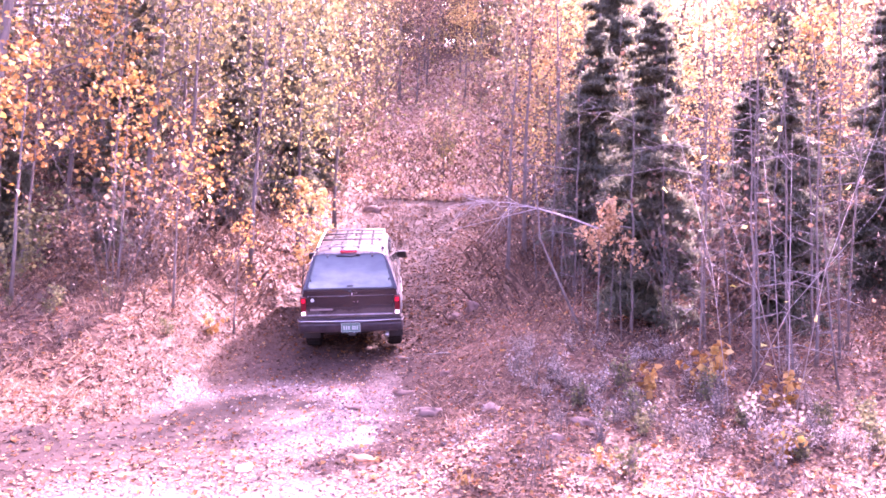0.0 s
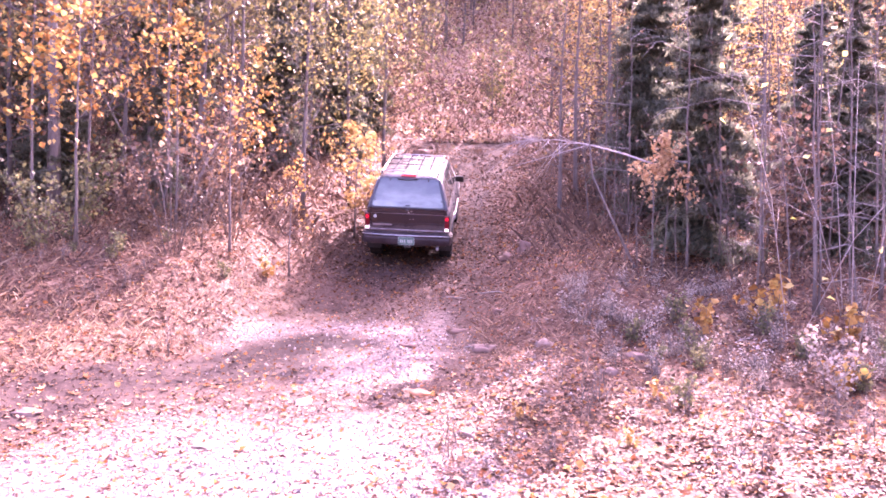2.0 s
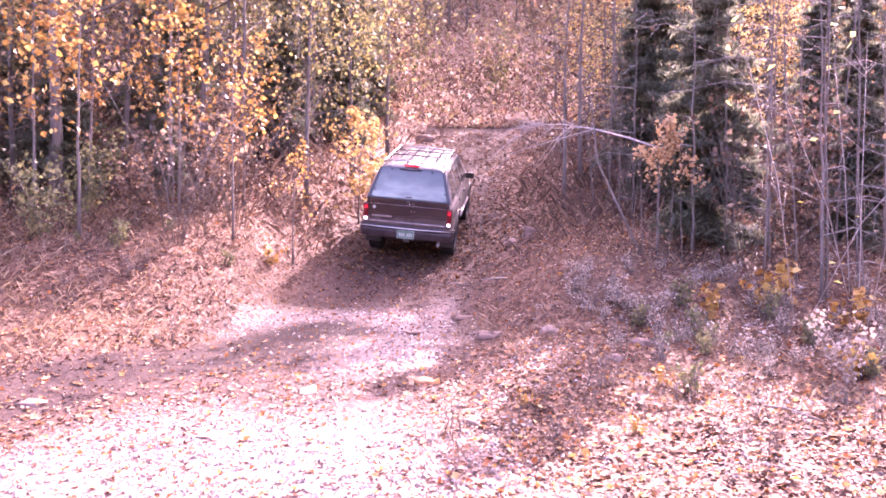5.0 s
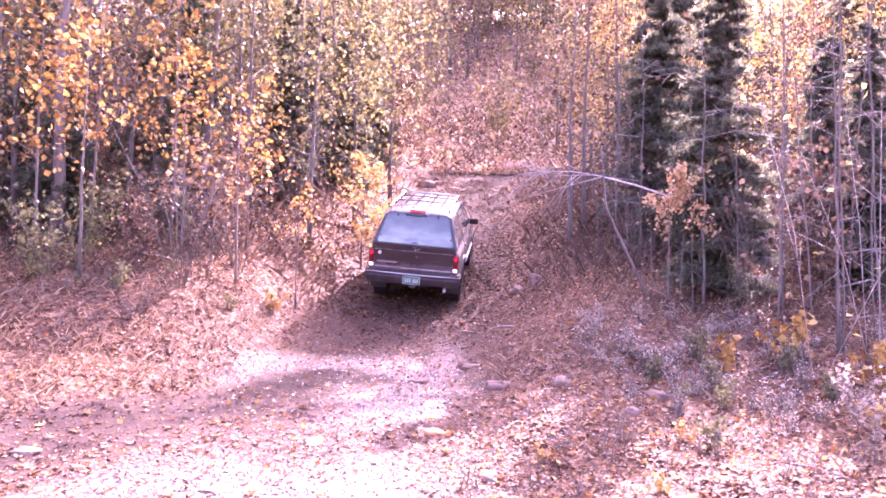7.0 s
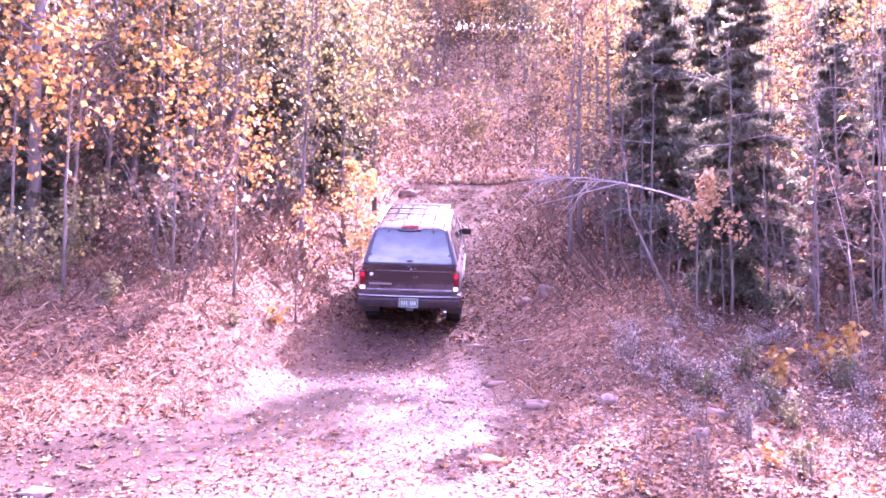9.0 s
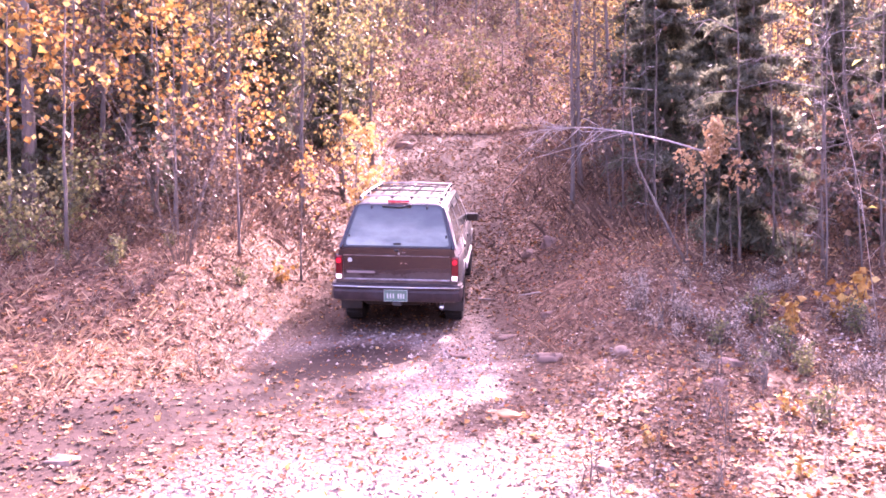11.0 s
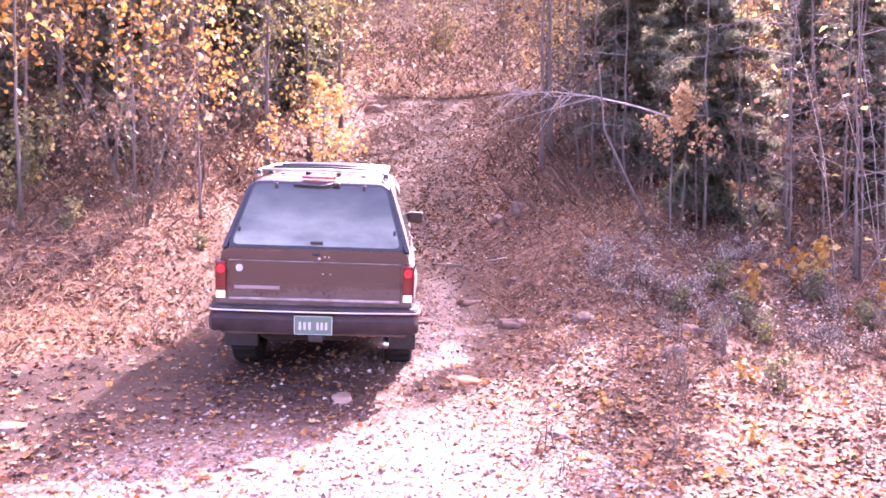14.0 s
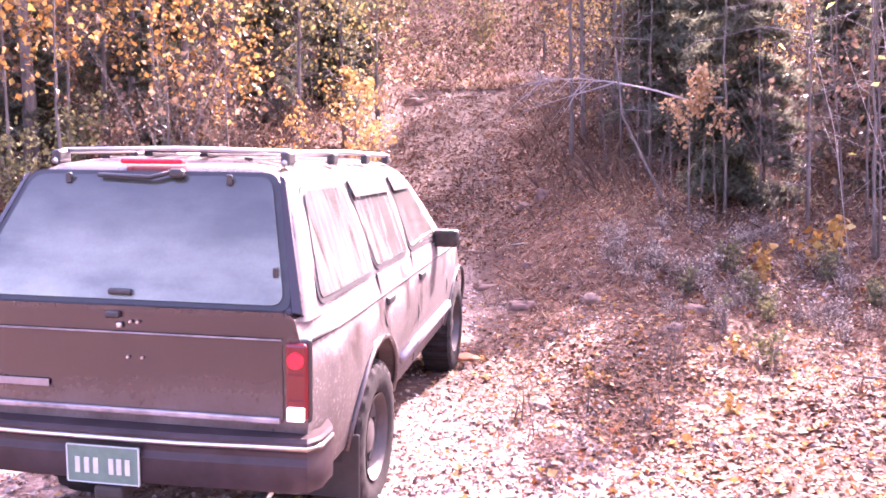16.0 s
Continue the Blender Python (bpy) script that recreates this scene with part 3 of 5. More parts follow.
        if abs(x - float(track_centre(y))) < edge + 0.2 or (abs(x) < 6.0 and y < 14.0):
            continue
        if any((x - a) ** 2 + (y - b) ** 2 < 1.0 for a, b in placed):
            continue
        placed.append((x, y))
        u = r.random()
        if x > 3 and y < 22:
            kind = "bare" if u < 0.15 else "pole"
        elif x > 3:
            kind = "bare" if u < 0.3 else "pole" if u < 0.5 else "russet" if u < 0.72 else "gold" if u < 0.86 else "fir" if x > 8 else "bare"
        elif x > -2:
            kind = "russet" if u < 0.45 else "bare" if u < 0.6 else "gold" if u < 0.72 else "orange"
        else:
            kind = "olive" if u < 0.26 else "russet" if u < 0.48 else "orange" if u < 0.53 else "bare" if u < 0.95 else "gold"
        if -3.4 < x < 5.5 and 25.5 < y < 44:          # the open slope above the crest keeps only thin stems
            if u < 0.6:
                continue
            kind = "pole"
        put(kind, x, y, 0.75 + 0.5 * r.random(), float(r.normal() * 2))
    # leafy young trees to the right of the upper trail, which shade it
    for x, y, kind, s in [(3.6, 20.6, "gold", 0.8), (3.4, 22.8, "olive", 0.85), (4.4, 25.0, "olive", 0.95), (3.9, 23.8, "orange", 0.9), (5.2, 23.4, "gold", 0.85), (4.9, 27.0, "olive", 1.0), (5.8, 28.0, "gold", 0.95), (7.4, 25.4, "gold", 0.9), (6.6, 29.8, "olive", 1.0), (7.6, 19.4, "gold", 0.75), (9.4, 23.6, "gold", 0.9), (11.2, 26.5, "orange", 1.2), (8.8, 28.4, "gold", 1.0), (12.6, 22.6, "gold", 0.9), (10.4, 19.6, "orange", 1.0), (8.9, 17.0, "olive", 0.7), (14.0, 27.0, "gold", 1.1)]:
        kinds[kind].put(x, y, 71 * x, s)
    # the hill behind closes the view up to the sky
    for k in range(95):
        y = 44 + 46 * ((k * 0.618) % 1)
        x = -0.5 * y + 1.1 * y * ((k * 0.7549) % 1) + 1.5 * float(r.normal())
        if -5 < x < 0.32 * y and y < 62:
            continue
        kind = ("russet", "olive", "gold", "bare", "russet", "olive", "orange")[k % 7]
        kinds[kind].put(x, y, 47.0 * k, 1.1 + 0.5 * float(r.random()))
    for x, y, kind, s in [(2.7, 28.6, "olive", 0.8), (4.5, 33.6, "olive", 0.9), 
                          (3.4, 44.0, "olive", 1.0), (-3.4, 43.0, "olive", 0.9), (1.2, 48.0, "gold", 1.0), (5.5, 48.5, "olive", 1.1), (9.0, 45.0, "gold", 1.0), (-1.5, 52.0, "russet", 1.1), (3.8, 53.5, "olive", 1.2), (7.8, 55.0, "gold", 1.2), (11.0, 50.0, "russet", 1.1), (0.8, 57.0, "gold", 1.2), (5.0, 59.0, "olive", 1.3)]:
        kinds[kind].put(x, y, 71 * x, s)
    for k in range(40):
        kinds["bush_gold" if k % 3 else "bush_russet"].put(-16.0 + 30.0 * ((k * 0.618) % 1), 60 + 20 * ((k * 0.7549) % 1), 31.0 * k, 2.4)
    for k in range(24):
        kinds["bush_gold" if k % 2 else "bush_russet"].put(-7.0 + 20.0 * ((k * 0.618) % 1), 78 + 18 * ((k * 0.7549) % 1), 31.0 * k, 3.2)
    for k in range(150):
        x, y = -22.0 + 68.0 * ((k * 0.618) % 1), 64 + 28 * ((k * 0.7549) % 1)
        kinds[("russet", "gold", "olive", "russet")[k % 4]].put(x, y, 31.0 * k, 1.5 + 0.5 * float(r.random()))
    # unseen trees added behind the clearing, so the tailgate mirrors a dim wood
    for k in range(18):
        kinds[("russet", "olive", "gold", "bare")[k % 4]].put(-24 + 2.8 * k, -13.0 - 7 * ((k * 0.618) % 1), 83.0 * k, 0.5 + 0.15 * float(r.random()))
    # undergrowth
    spots, tries = [], 0
    while len(spots) < 270 and tries < 9000:
        tries += 1
        y = 9.6 + 36 * r.random() ** 1.5
        x = (r.random() * 2 - 1) * (5 + 0.62 * y)
        c = float(track_centre(y))
        if (y < 25.5 and -2.0 < x - c < 2.6) or (y < 10.6 and x > -3.2 and x < 3.4) or (y < 16.5 and 0 < x < 3.2) or (y < 12 and 3 < x < 4.2):
            continue
        if -3.4 < x < 6.5 and 25.5 < y < 44 and tries % 5:
            continue
        if any((x - a) ** 2 + (y - b) ** 2 < 0.5 for a, b in spots):
            continue
        spots.append((x, y))
        u = r.random()
        if x > 1.5 and y < 24:
            kind = "bush_bare" if u < 0.5 else "bush_russet" if u < 0.84 else "bush_green" if u < 0.96 else "bush_orange"
        elif y > 24:
            kind = "bush_orange" if u < 0.12 else "bush_gold" if u < 0.4 else "bush_russet" if u < 0.75 else "bush_bare"
        else:
            kind = "bush_russet" if u < 0.4 else "bush_bare" if u < 0.68 else "bush_green"
        put(kind, x, y, 0.6 + 0.55 * r.random() + (0.35 if y > 24 else 0))


wood()


def saplings():
    th = broadleaf("maple_sapling", 31, 2.45, 0.02, M_BARK, M_AMBER, 900, 0.088, 0.16, 0.33, limbs=22, clump=0.2)
    tagged(th, "small sapling full of yellow leaves beside the trail", "sapling")
    th.matrix_basis = at_spot(-2.1, 15.5)
    th = broadleaf("maple_sapling", 32, 2.0, 0.015, M_BARK, M_TAN, 620, 0.07, 0.48, 0.4, limbs=9, clump=0.13)
    tagged(th, "thin sapling with a tuft of orange leaves on the bank", "sapling")
    th.matrix_basis = at_spot(3.22, 10.4)
    stems = Stand([broadleaf("bare_sapling", s, 1.9, 0.011, M_BARK, M_RUSSET, 0, 0.1, 0.5, 0.2, limbs=4, sides=5) for s in (33, 34)], "thin leafless stem standing by the sapling", "sapling", "bare saplings", 1.9)
    for x, y, s, lean in [(3.05, 10.55, 0.85, 3), (3.4, 10.5, 0.9, -3), (3.55, 10.3, 0.8, 5), (2.9, 10.8, 0.7, -6)]:
        stems.put(x, y, 90 * x, s, lean)
    v, f = tube([(0, 0, -0.05), (-0.35, 0.1, 0.7), (-0.66, 0.2, 1.4), (-0.75, 0.2, 2.3)], [0.022, 0.019, 0.014, 0.007], 6)
    lean = tagged(new("leaning_sapling"), "bare grey stem leaning over on the bank", "sapling")
    part_ob = new("trunk", raw_mesh("trunk", v, f, M_BARK, True))
    part_ob.parent = lean
    lean.matrix_basis = at_spot(3.05, 10.5)
    # bleached branch caught in the sapling, its twigs spread over the trail's edge
    r = np.random.default_rng(77)
    main = [Vector(p) for p in ((3.25, 10.38, 2.92), (2.85, 10.75, 3.12), (2.4, 11.3, 3.33), (1.95, 11.95, 3.5), (1.62, 12.4, 3.56), (1.3, 12.85, 3.6))]
    limb, twigs = [tube(main, [0.015, 0.014, 0.012, 0.01, 0.007, 0.003], 6)], []
    for k in range(22):
        f = 0.42 + 0.56 * r.random()
        j = f * 5
        p = main[int(j)].lerp(main[min(int(j) + 1, 5)], j % 1)
        side = Vector((-0.45 - 0.4 * r.random(), 0.25 * r.normal() + 0.2, 0.3 * r.normal()))
        q = p + side * (0.25 + 0.35 * r.random())
        e = q + (side * 0.45 + Vector(r.normal(size=3) * 0.22)) * 0.7 - Vector((0, 0, 0.1 * r.random()))
        twigs.append(tube([p, q, e], [0.0065, 0.0045, 0.002], 4))
        for _ in range(2):
            s = p.lerp(q, r.random())
            twigs.append(tube([s, s + Vector(r.normal(size=3) * 0.16)], [0.004, 0.0015], 3))
    low = [main[2], main[2] + Vector((-0.6, 0.5, -0.12)), main[2] + Vector((-1.25, 1.1, -0.25)), main[2] + Vector((-1.7, 1.4, -0.75)), Vector((0.55, 12.9, float(ground_z(0.55, 12.9))))]
    limb.append(tube(low, [0.009, 0.007, 0.005, 0.004, 0.003], 5))
    br = tagged(new("fallen_branch"), "bleached fallen branch caught in a sapling, twigs spread", "branch")
    for name, pieces in (("limb", limb), ("twig", twigs)):
        o = new(name, raw_mesh(name, *join(pieces), M_BLEACHED, True))
        o.parent = br


saplings()


def dead_tree(seed, height):
    """A dead conifer: a thin trunk with pale bare branches reaching out level and drooping."""
    r = np.random.default_rng(seed)
    pts, rad = grow_stem(r, height, 0.022, bend=0.05)
    thing = new("dead_tree")
    o = new("trunk", raw_mesh("trunk", *tube(pts, rad, 7), M_BARK, True))
    o.parent = thing
    for k in range(9):
        z, a, reach = height * (0.1 + 0.85 * k / 9), r.random() * 6.283, 0.6 + 0.8 * r.random()
        d = Vector((math.cos(a), math.sin(a), 0))
        p = Vector((0, 0, z))
        pieces = [tube([p, p + d * reach * 0.5 + Vector((0, 0, 0.1)), p + d * reach + Vector((0, 0, -0.05))], [0.009, 0.006, 0.002], 5)]
        for _ in range(6):
            s = p + d * reach * (0.3 + 0.7 * r.random()) + Vector((0, 0, 0.05))
            pieces.append(tube([s, s + Vector((r.normal() * 0.16, r.normal() * 0.16, r.normal() * 0.09))], [0.005, 0.002], 3))
        b = new("bare_branch", raw_mesh("bare_branch", *join(pieces), M_TWIG, True))
        b.parent = thing
    return thing


def thicket():
    dead = Stand([dead_tree(s, 4.2) for s in (51, 52, 53)], "dead conifer with bleached bare branches", "tree", "dead trees", 4.6)
    for x, y, t in [(4.9, 8.9, 20), (5.9, 9.4, 140), (4.5, 11.2, 250), (3.75, 10.6, 75), (4.7, 10.2, 310), (5.4, 11.0, 190), (3.3, 13.3, 130), (6.4, 10.6, 35)]:
        dead.put(x, y, t)
    lime = Stand([shrub("lime_sapling", s, 3.2, M_LIME, 6, 0.11, 2, M_PALEBARK) for s in (55, 56)], "pale-stemmed sapling with a few lime yellow leaves", "sapling", "lime saplings", 3.2)
    for x, y, t in [(4.45, 8.3, 30), (4.9, 7.9, 160), (5.3, 9.0, 280)]:
        lime.put(x, y, t)
    # low weeds and orange seedlings at the foot of the thicket
    oranges = Stand([shrub("maple_seedling", s, 0.6, M_ORANGE, 60, 0.11, 4) for s in (57, 58)], "maple seedling with orange leaves among weeds", "seedling", "maple seedlings", 0.6)
    for x, y, s in [(4.4, 8.7, 1.0), (4.15, 8.55, 0.8), (3.5, 8.3, 0.8), (4.35, 6.6, 0.7), (2.5, 6.1, 0.4), (-2.6, 11.1, 0.7), (4.9, 8.0, 0.9), (1.3, 5.6, 0.3), (2.1, 5.0, 0.3)]:
        oranges.put(x, y, 77 * x, s)
    weeds = Stand([shrub("weed", s, 0.55, M_PALE, 150, 0.035, 9) for s in (59, 60)], "dry weed with pale fluffy seed heads", "weed", "pale weeds", 0.55)
    for x, y, s in [(2.55, 8.3, 1.0), (2.75, 8.1, 1.0), (2.9, 8.45, 0.9), (2.35, 8.6, 0.9), (3.2, 8.2, 0.8), (1.9, 8.9, 0.8), (2.1, 9.2, 0.8), (3.3, 7.5, 0.8), (3.7, 7.2, 0.9), (2.95, 7.6, 0.7), (4.1, 7.8, 0.9)]:
        weeds.put(x, y, 50 * x, s * 0.75)
    rr = np.random.default_rng(69)
    for _ in range(46):
        weeds.put(2.0 + 3.6 * rr.random(), 6.6 + 3.4 * rr.random(), 360 * rr.random(), 0.35 + 0.4 * rr.random())
    plume = tagged(shrub("plume_weed", 61, 0.75, M_PALE, 260, 0.045, 2), "tall weed with a white feathery seed plume", "weed")
    plume.matrix_basis = at_spot(4.13, 6.36)
    greens = Stand([shrub("green_weed", s, 0.55, M_GREEN, 170, 0.06, 8) for s in (62, 63)], "low green weed among the fallen leaves", "weed", "green weeds", 0.55)
    stalks = Stand([shrub("dry_stalk", s, 0.4, M_RUST_GRASS, 22, 0.03, 3) for s in (65, 66, 67)], "thin dry stalk with withered leaves among the litter", "weed", "dry stalks", 0.4)
    rr = np.random.default_rng(68)
    for _ in range(70):
        stalks.put(0.7 + 3.9 * rr.random(), 4.4 + 4.8 * rr.random(), 360 * rr.random(), 0.45 + 0.6 * rr.random())
    for _ in range(30):
        stalks.put(-5.5 + 3.4 * rr.random(), 7.4 + 2.6 * rr.random(), 360 * rr.random(), 0.45 + 0.5 * rr.random())
    rr = np.random.default_rng(64)
    for _ in range(26):
        x, y = 2.4 + 3.4 * rr.random(), 5.6 + 3.6 * rr.random()
        if rr.random() < 0.3:
            x, y = -7 + 4.6 * rr.random(), 8.6 + 2.2 * rr.random()
        greens.put(x, y, 360 * rr.random(), 0.35 + 0.4 * rr.random())


thicket()


# ---- stones ----
def stones():
    spots = [(1.48, 13.0, 0.34, 0.26, 0.36, M_STONE), (1.2, 13.3, 0.4, 0.3, 0.2, M_STONE), (1.62, 8.0, 0.3, 0.22, 0.22, M_PALE_STONE), (2.57, 7.6, 0.3, 0.26, 0.2, M_STONE),
             (0.91, 8.4, 0.42, 0.3, 0.18, M_STONE), (0.53, 9.7, 0.45, 0.25, 0.14, M_STONE), (-0.04, 8.85, 0.3, 0.25, 0.1, M_STONE), (-0.67, 6.15, 0.5, 0.24, 0.07, M_PALE_STONE),
             (0.34, 6.65, 0.42, 0.26, 0.1, M_ORANGE_STONE), (-2.85, 5.4, 0.3, 0.2, 0.1, M_STONE), 
             (-1.0, 4.7, 0.3, 0.18, 0.08, M_PALE_STONE), (0.9, 5.2, 0.22, 0.16, 0.1, M_STONE), (2.2, 6.9, 0.26, 0.2, 0.15, M_STONE),
             # the large one at the crest stands in for a dark fallen log
             (-1.7, 24.2, 0.9, 0.6, 0.5, M_STONE), (1.1, 9.9, 0.3, 0.2, 0.14, M_STONE)]
    words = {"field_stone": "grey-brown field stone half sunk in fallen leaves", "pale_flat_stone": "pale flat stone lying on the gravel", "rusty_orange_stone": "rusty orange flat stone on the gravel"}
    for k, (x, y, a, b, c, mat) in enumerate(spots):
        ob = part("stone", stone("stone", 90 + k, (a * 0.68, b * 0.68, c * 0.8)), mat, None, words[mat.name], True)
        tagged(ob, category="stone", group="stones")
        ob.matrix_basis = pose(*on_ground(x, y, c * 0.1), 0, 0, 40 * k)


stones()


# ---- leaf litter, gravel and grass ----
def near_spots(r, n, y0, y1, power):
    y = y0 + (y1 - y0) * r.random(n) ** power
    x = (r.random(n) * 2 - 1) * (2.2 + 0.62 * y) - 0.2
    return x, y


def patchy(x, y, s=1.0):
    return 0.5 + 0.28 * np.sin(s * (1.7 * x + 0.9 * y)) * np.sin(s * (1.3 * y - 0.8 * x) + 1) + 0.22 * np.sin(s * (3.9 * x - 2.3 * y) + 2) * np.sin(s * (3.1 * y + 2.2 * x))


def litter():
    r = np.random.default_rng(5)
    x, y = near_spots(r, 400000, 2.0, 27, 1.4)
    x, y = np.r_[x, -10 + 20 * r.random(45000)], np.r_[y, -8 + 10.3 * r.random(45000)]      # and behind, round the clearing
    open_ground = gravel_share(x, y)
    keep = r.random(len(x)) < (0.45 + 0.3 * ease((y - 10) / 3) + (0.55 - 0.3 * ease((y - 10) / 3)) * off_track(x, y)) * (1 - 0.5 * open_ground) * (1 - 0.66 * mud_share(x, y)) * (0.3 + 1.1 * patchy(x, y))
    x, y = x[keep], y[keep]
    z = ground_z(x, y) + 0.002 + 0.008 * r.random(len(x)) ** 2
    # fewer pale leaves beside the gravel and up the trail, where shade lies
    paler = r.random(len(x)) < (0.2 - 0.15 * mud_share(x, y)) + 0.7 * gravel_share(x, y) + 0.2 * ease((y - 10) / 4) * off_track(x, y) + 0.25 * (patchy(x, y, 2.1) > 0.62) + 0.3 * ease((x - 0.3) / 0.8) * ease((y - 6) / 1.5) * ease((13 - y) / 2)
    for name, mat, some, words in (("leaf_litter", M_LITTER, paler, "pale and orange fallen leaves strewn over the gravel"), ("old_leaf_litter", M_OLD_SHADED_LITTER, ~paler, "old brown leaves matted over the forest floor, darkened as in shade")):
        places = np.stack([x[some], y[some], z[some]], 1)
        ob = new(name, raw_mesh(name, *leaves(places, (0.011 if name == "leaf_litter" else 0.017) + 0.038 * r.random(len(places)) ** 2.2 + 0.026 * ease((places[:, 1] - 10) / 5), r, 0.72, fold=0.22), mat))
        tagged(ob, words, "leaves", kind="stuff")
    x, y = near_spots(r, 9000, 2.5, 15, 1.25)
    keep = r.random(len(x)) < 0.45 + 0.55 * ease((x - 0.4) / 1.2)
    x, y = x[keep], y[keep]
    z = ground_z(x, y) + 0.02
    ob = new("bright_leaves", raw_mesh("bright_leaves", *leaves(np.stack([x, y, z], 1), 0.024 + 0.045 * r.random(len(x)) ** 2, r, 0.5, fold=0.25), M_RUST_LEAF))
    tagged(ob, "freshly fallen orange and yellow leaves on the ground", "leaves", kind="stuff")
    # the open slope above the crest, deep in curled leaves
    n = 80000
    y = 26.0 + 36 * r.random(n) ** 1.2
    x = -4.5 - 0.06 * (y - 26) + (12.5 + 0.2 * (y - 26)) * r.random(n)
    keep = r.random(n) < 0.15 + 1.1 * patchy(x, y, 0.55)
    x, y = x[keep], y[keep]
    z = ground_z(x, y) + 0.01 + 0.28 * r.random(len(x)) ** 2.5
    ob = new("slope_leaves", raw_mesh("slope_leaves", *leaves(np.stack([x, y, z], 1), 0.06 + 0.14 * r.random(len(x)) ** 1.6 + 0.1 * ease((y - 40) / 20), r, 0.15, fold=0.25), M_SLOPE_LEAF))
    tagged(ob, "peach and pale fallen leaves heaped over the slope", "leaves", kind="stuff")


def maple_leaves():
    """Large five-lobed leaves, curled and dry, lying singly on the near ground."""
    r = np.random.default_rng(14)
    tips = [(0.0, 1.0), (0.16, 0.42), (0.75, 0.62), (0.4, 0.16), (0.72, -0.22), (0.1, -0.3), (0.0, -0.55), (-0.1, -0.3), (-0.72, -0.22), (-0.4, 0.16), (-0.75, 0.62), (-0.16, 0.42)]
    verts, faces = [], []
    x, y = near_spots(r, 520, 2.3, 8.5, 0.9)
    for px, py in zip(x, y):
        size, turn, k = 0.03 + 0.035 * r.random(), r.random() * 6.283, len(verts)
        tilt = Matrix.Rotation(0.45 * r.normal(), 3, "X") @ Matrix.Rotation(turn, 3, "Z")
        base = Vector((px, py, float(ground_z(px, py)) + 0.014))
        curl = 0.25 + 0.35 * r.random()
        verts.append(tuple(base))
        for u, v in tips:
            verts.append(tuple(base + tilt @ Vector((u * size, v * size, curl * size * (u * u + 0.5 * v * v)))))
        faces += [(k, k + 1 + i, k + 1 + (i + 1) % 12) for i in range(12)]
    ob = new("maple_leaves", raw_mesh("maple_leaves", verts, faces, M_DRY_MAPLE))
    tagged(ob, "large dry curled maple leaves lying on the track", "leaves", kind="stuff")


def gravel():
    r = np.random.default_rng(8)
    x, y = near_spots(r, 80000, 2.0, 11, 1.0)
    # bits strewn right of the track stand for white glints there
    keep = r.random(len(x)) < (0.5 * ease((10 - y) / 2) * (patchy(x, y, 1.3) > 0.56) * (x > 0) + gravel_share(x, y)) * (0.25 + 0.8 * patchy(x, y, 1.6))
    x, y = x[keep], y[keep]
    n = len(x)
    s = ((0.006 + 0.019 * r.random(n) ** 2.4) * (1 + 0.25 * ease((y - 5) / 3)))[:, None]
    c = np.stack([x, y, ground_z(x, y) + 0.2 * s[:, 0]], 1)
    a = r.random(n) * 6.283
    ring = [c + s * np.stack([np.cos(a + k * 1.571) * (0.7 + 0.5 * r.random(n)), np.sin(a + k * 1.571) * (0.7 + 0.5 * r.random(n)), -0.3 + 0.5 * r.random(n)], 1) for k in range(4)]
    top = c + s * np.stack([0.3 * r.normal(size=n), 0.3 * r.normal(size=n), 0.55 + 0.3 * r.random(n)], 1)
    verts = np.stack([*ring, top], 1).reshape(-1, 3)
    k = np.arange(n)[:, None] * 5
    faces = np.concatenate([k + [0, 1, 4], k + [1, 2, 4], k + [2, 3, 4], k + [3, 0, 4]], 1).reshape(-1, 3)
    ob = new("gravel", raw_mesh("gravel", verts.tolist(), faces.tolist(), M_GRAVEL))
    tagged(ob, "pale pinkish grey gravel scattered over the track", "gravel", kind="stuff")


def grass():
    r = np.random.default_rng(9)
    n = 40000
    x, y = near_spots(r, n, 4.5, 13, 1.0)
    left = (x < -1.9) & (y > 5.6)
    keep = (left & (r.random(n) < (0.15 + 0.8 * patchy(x, y)) * ease((-1.7 - x) / 1.4) * ease((y - 5.4) / 1.6) * (1 - mud_share(x, y)))) | ((x > 2.0) & (y > 5.0) & (r.random(n) < 0.5 * patchy(x, y, 1.3) * ease((x - 1.7) / 1.2) * ease((y - 4.8) / 1.5)))
    xy = np.stack([x[keep], y[keep]], 1)
    ob = new("dry_grass", raw_mesh("dry_grass", *blades(xy, 0.04 + 0.13 * r.random(len(xy)) ** 1.7, r, 0.0024), M_GRASS))
    tagged(ob, "dry straw-coloured grass along the trail's edge", "grass", kind="stuff")
    x, y = 0.45 + 2.3 * r.random(11000), 7.0 + 4.3 * r.random(11000)
    keep = r.random(11000) < (patchy(x, y) - 0.2) * 0.8 * ease((1.5 - np.hypot((x - 1.5) / 0.85, (y - 9.2) / 1.5)) / 0.9)
    xy = np.stack([x[keep], y[keep]], 1)
    ob = new("rusty_bracken", raw_mesh("rusty_bracken", *blades(xy, 0.03 + 0.1 * r.random(len(xy)) ** 1.4, r, 0.0017, 0.55), M_RUST_GRASS))
    tagged(ob, "rust-coloured dry grass and bracken on the bank", "grass", kind="stuff")


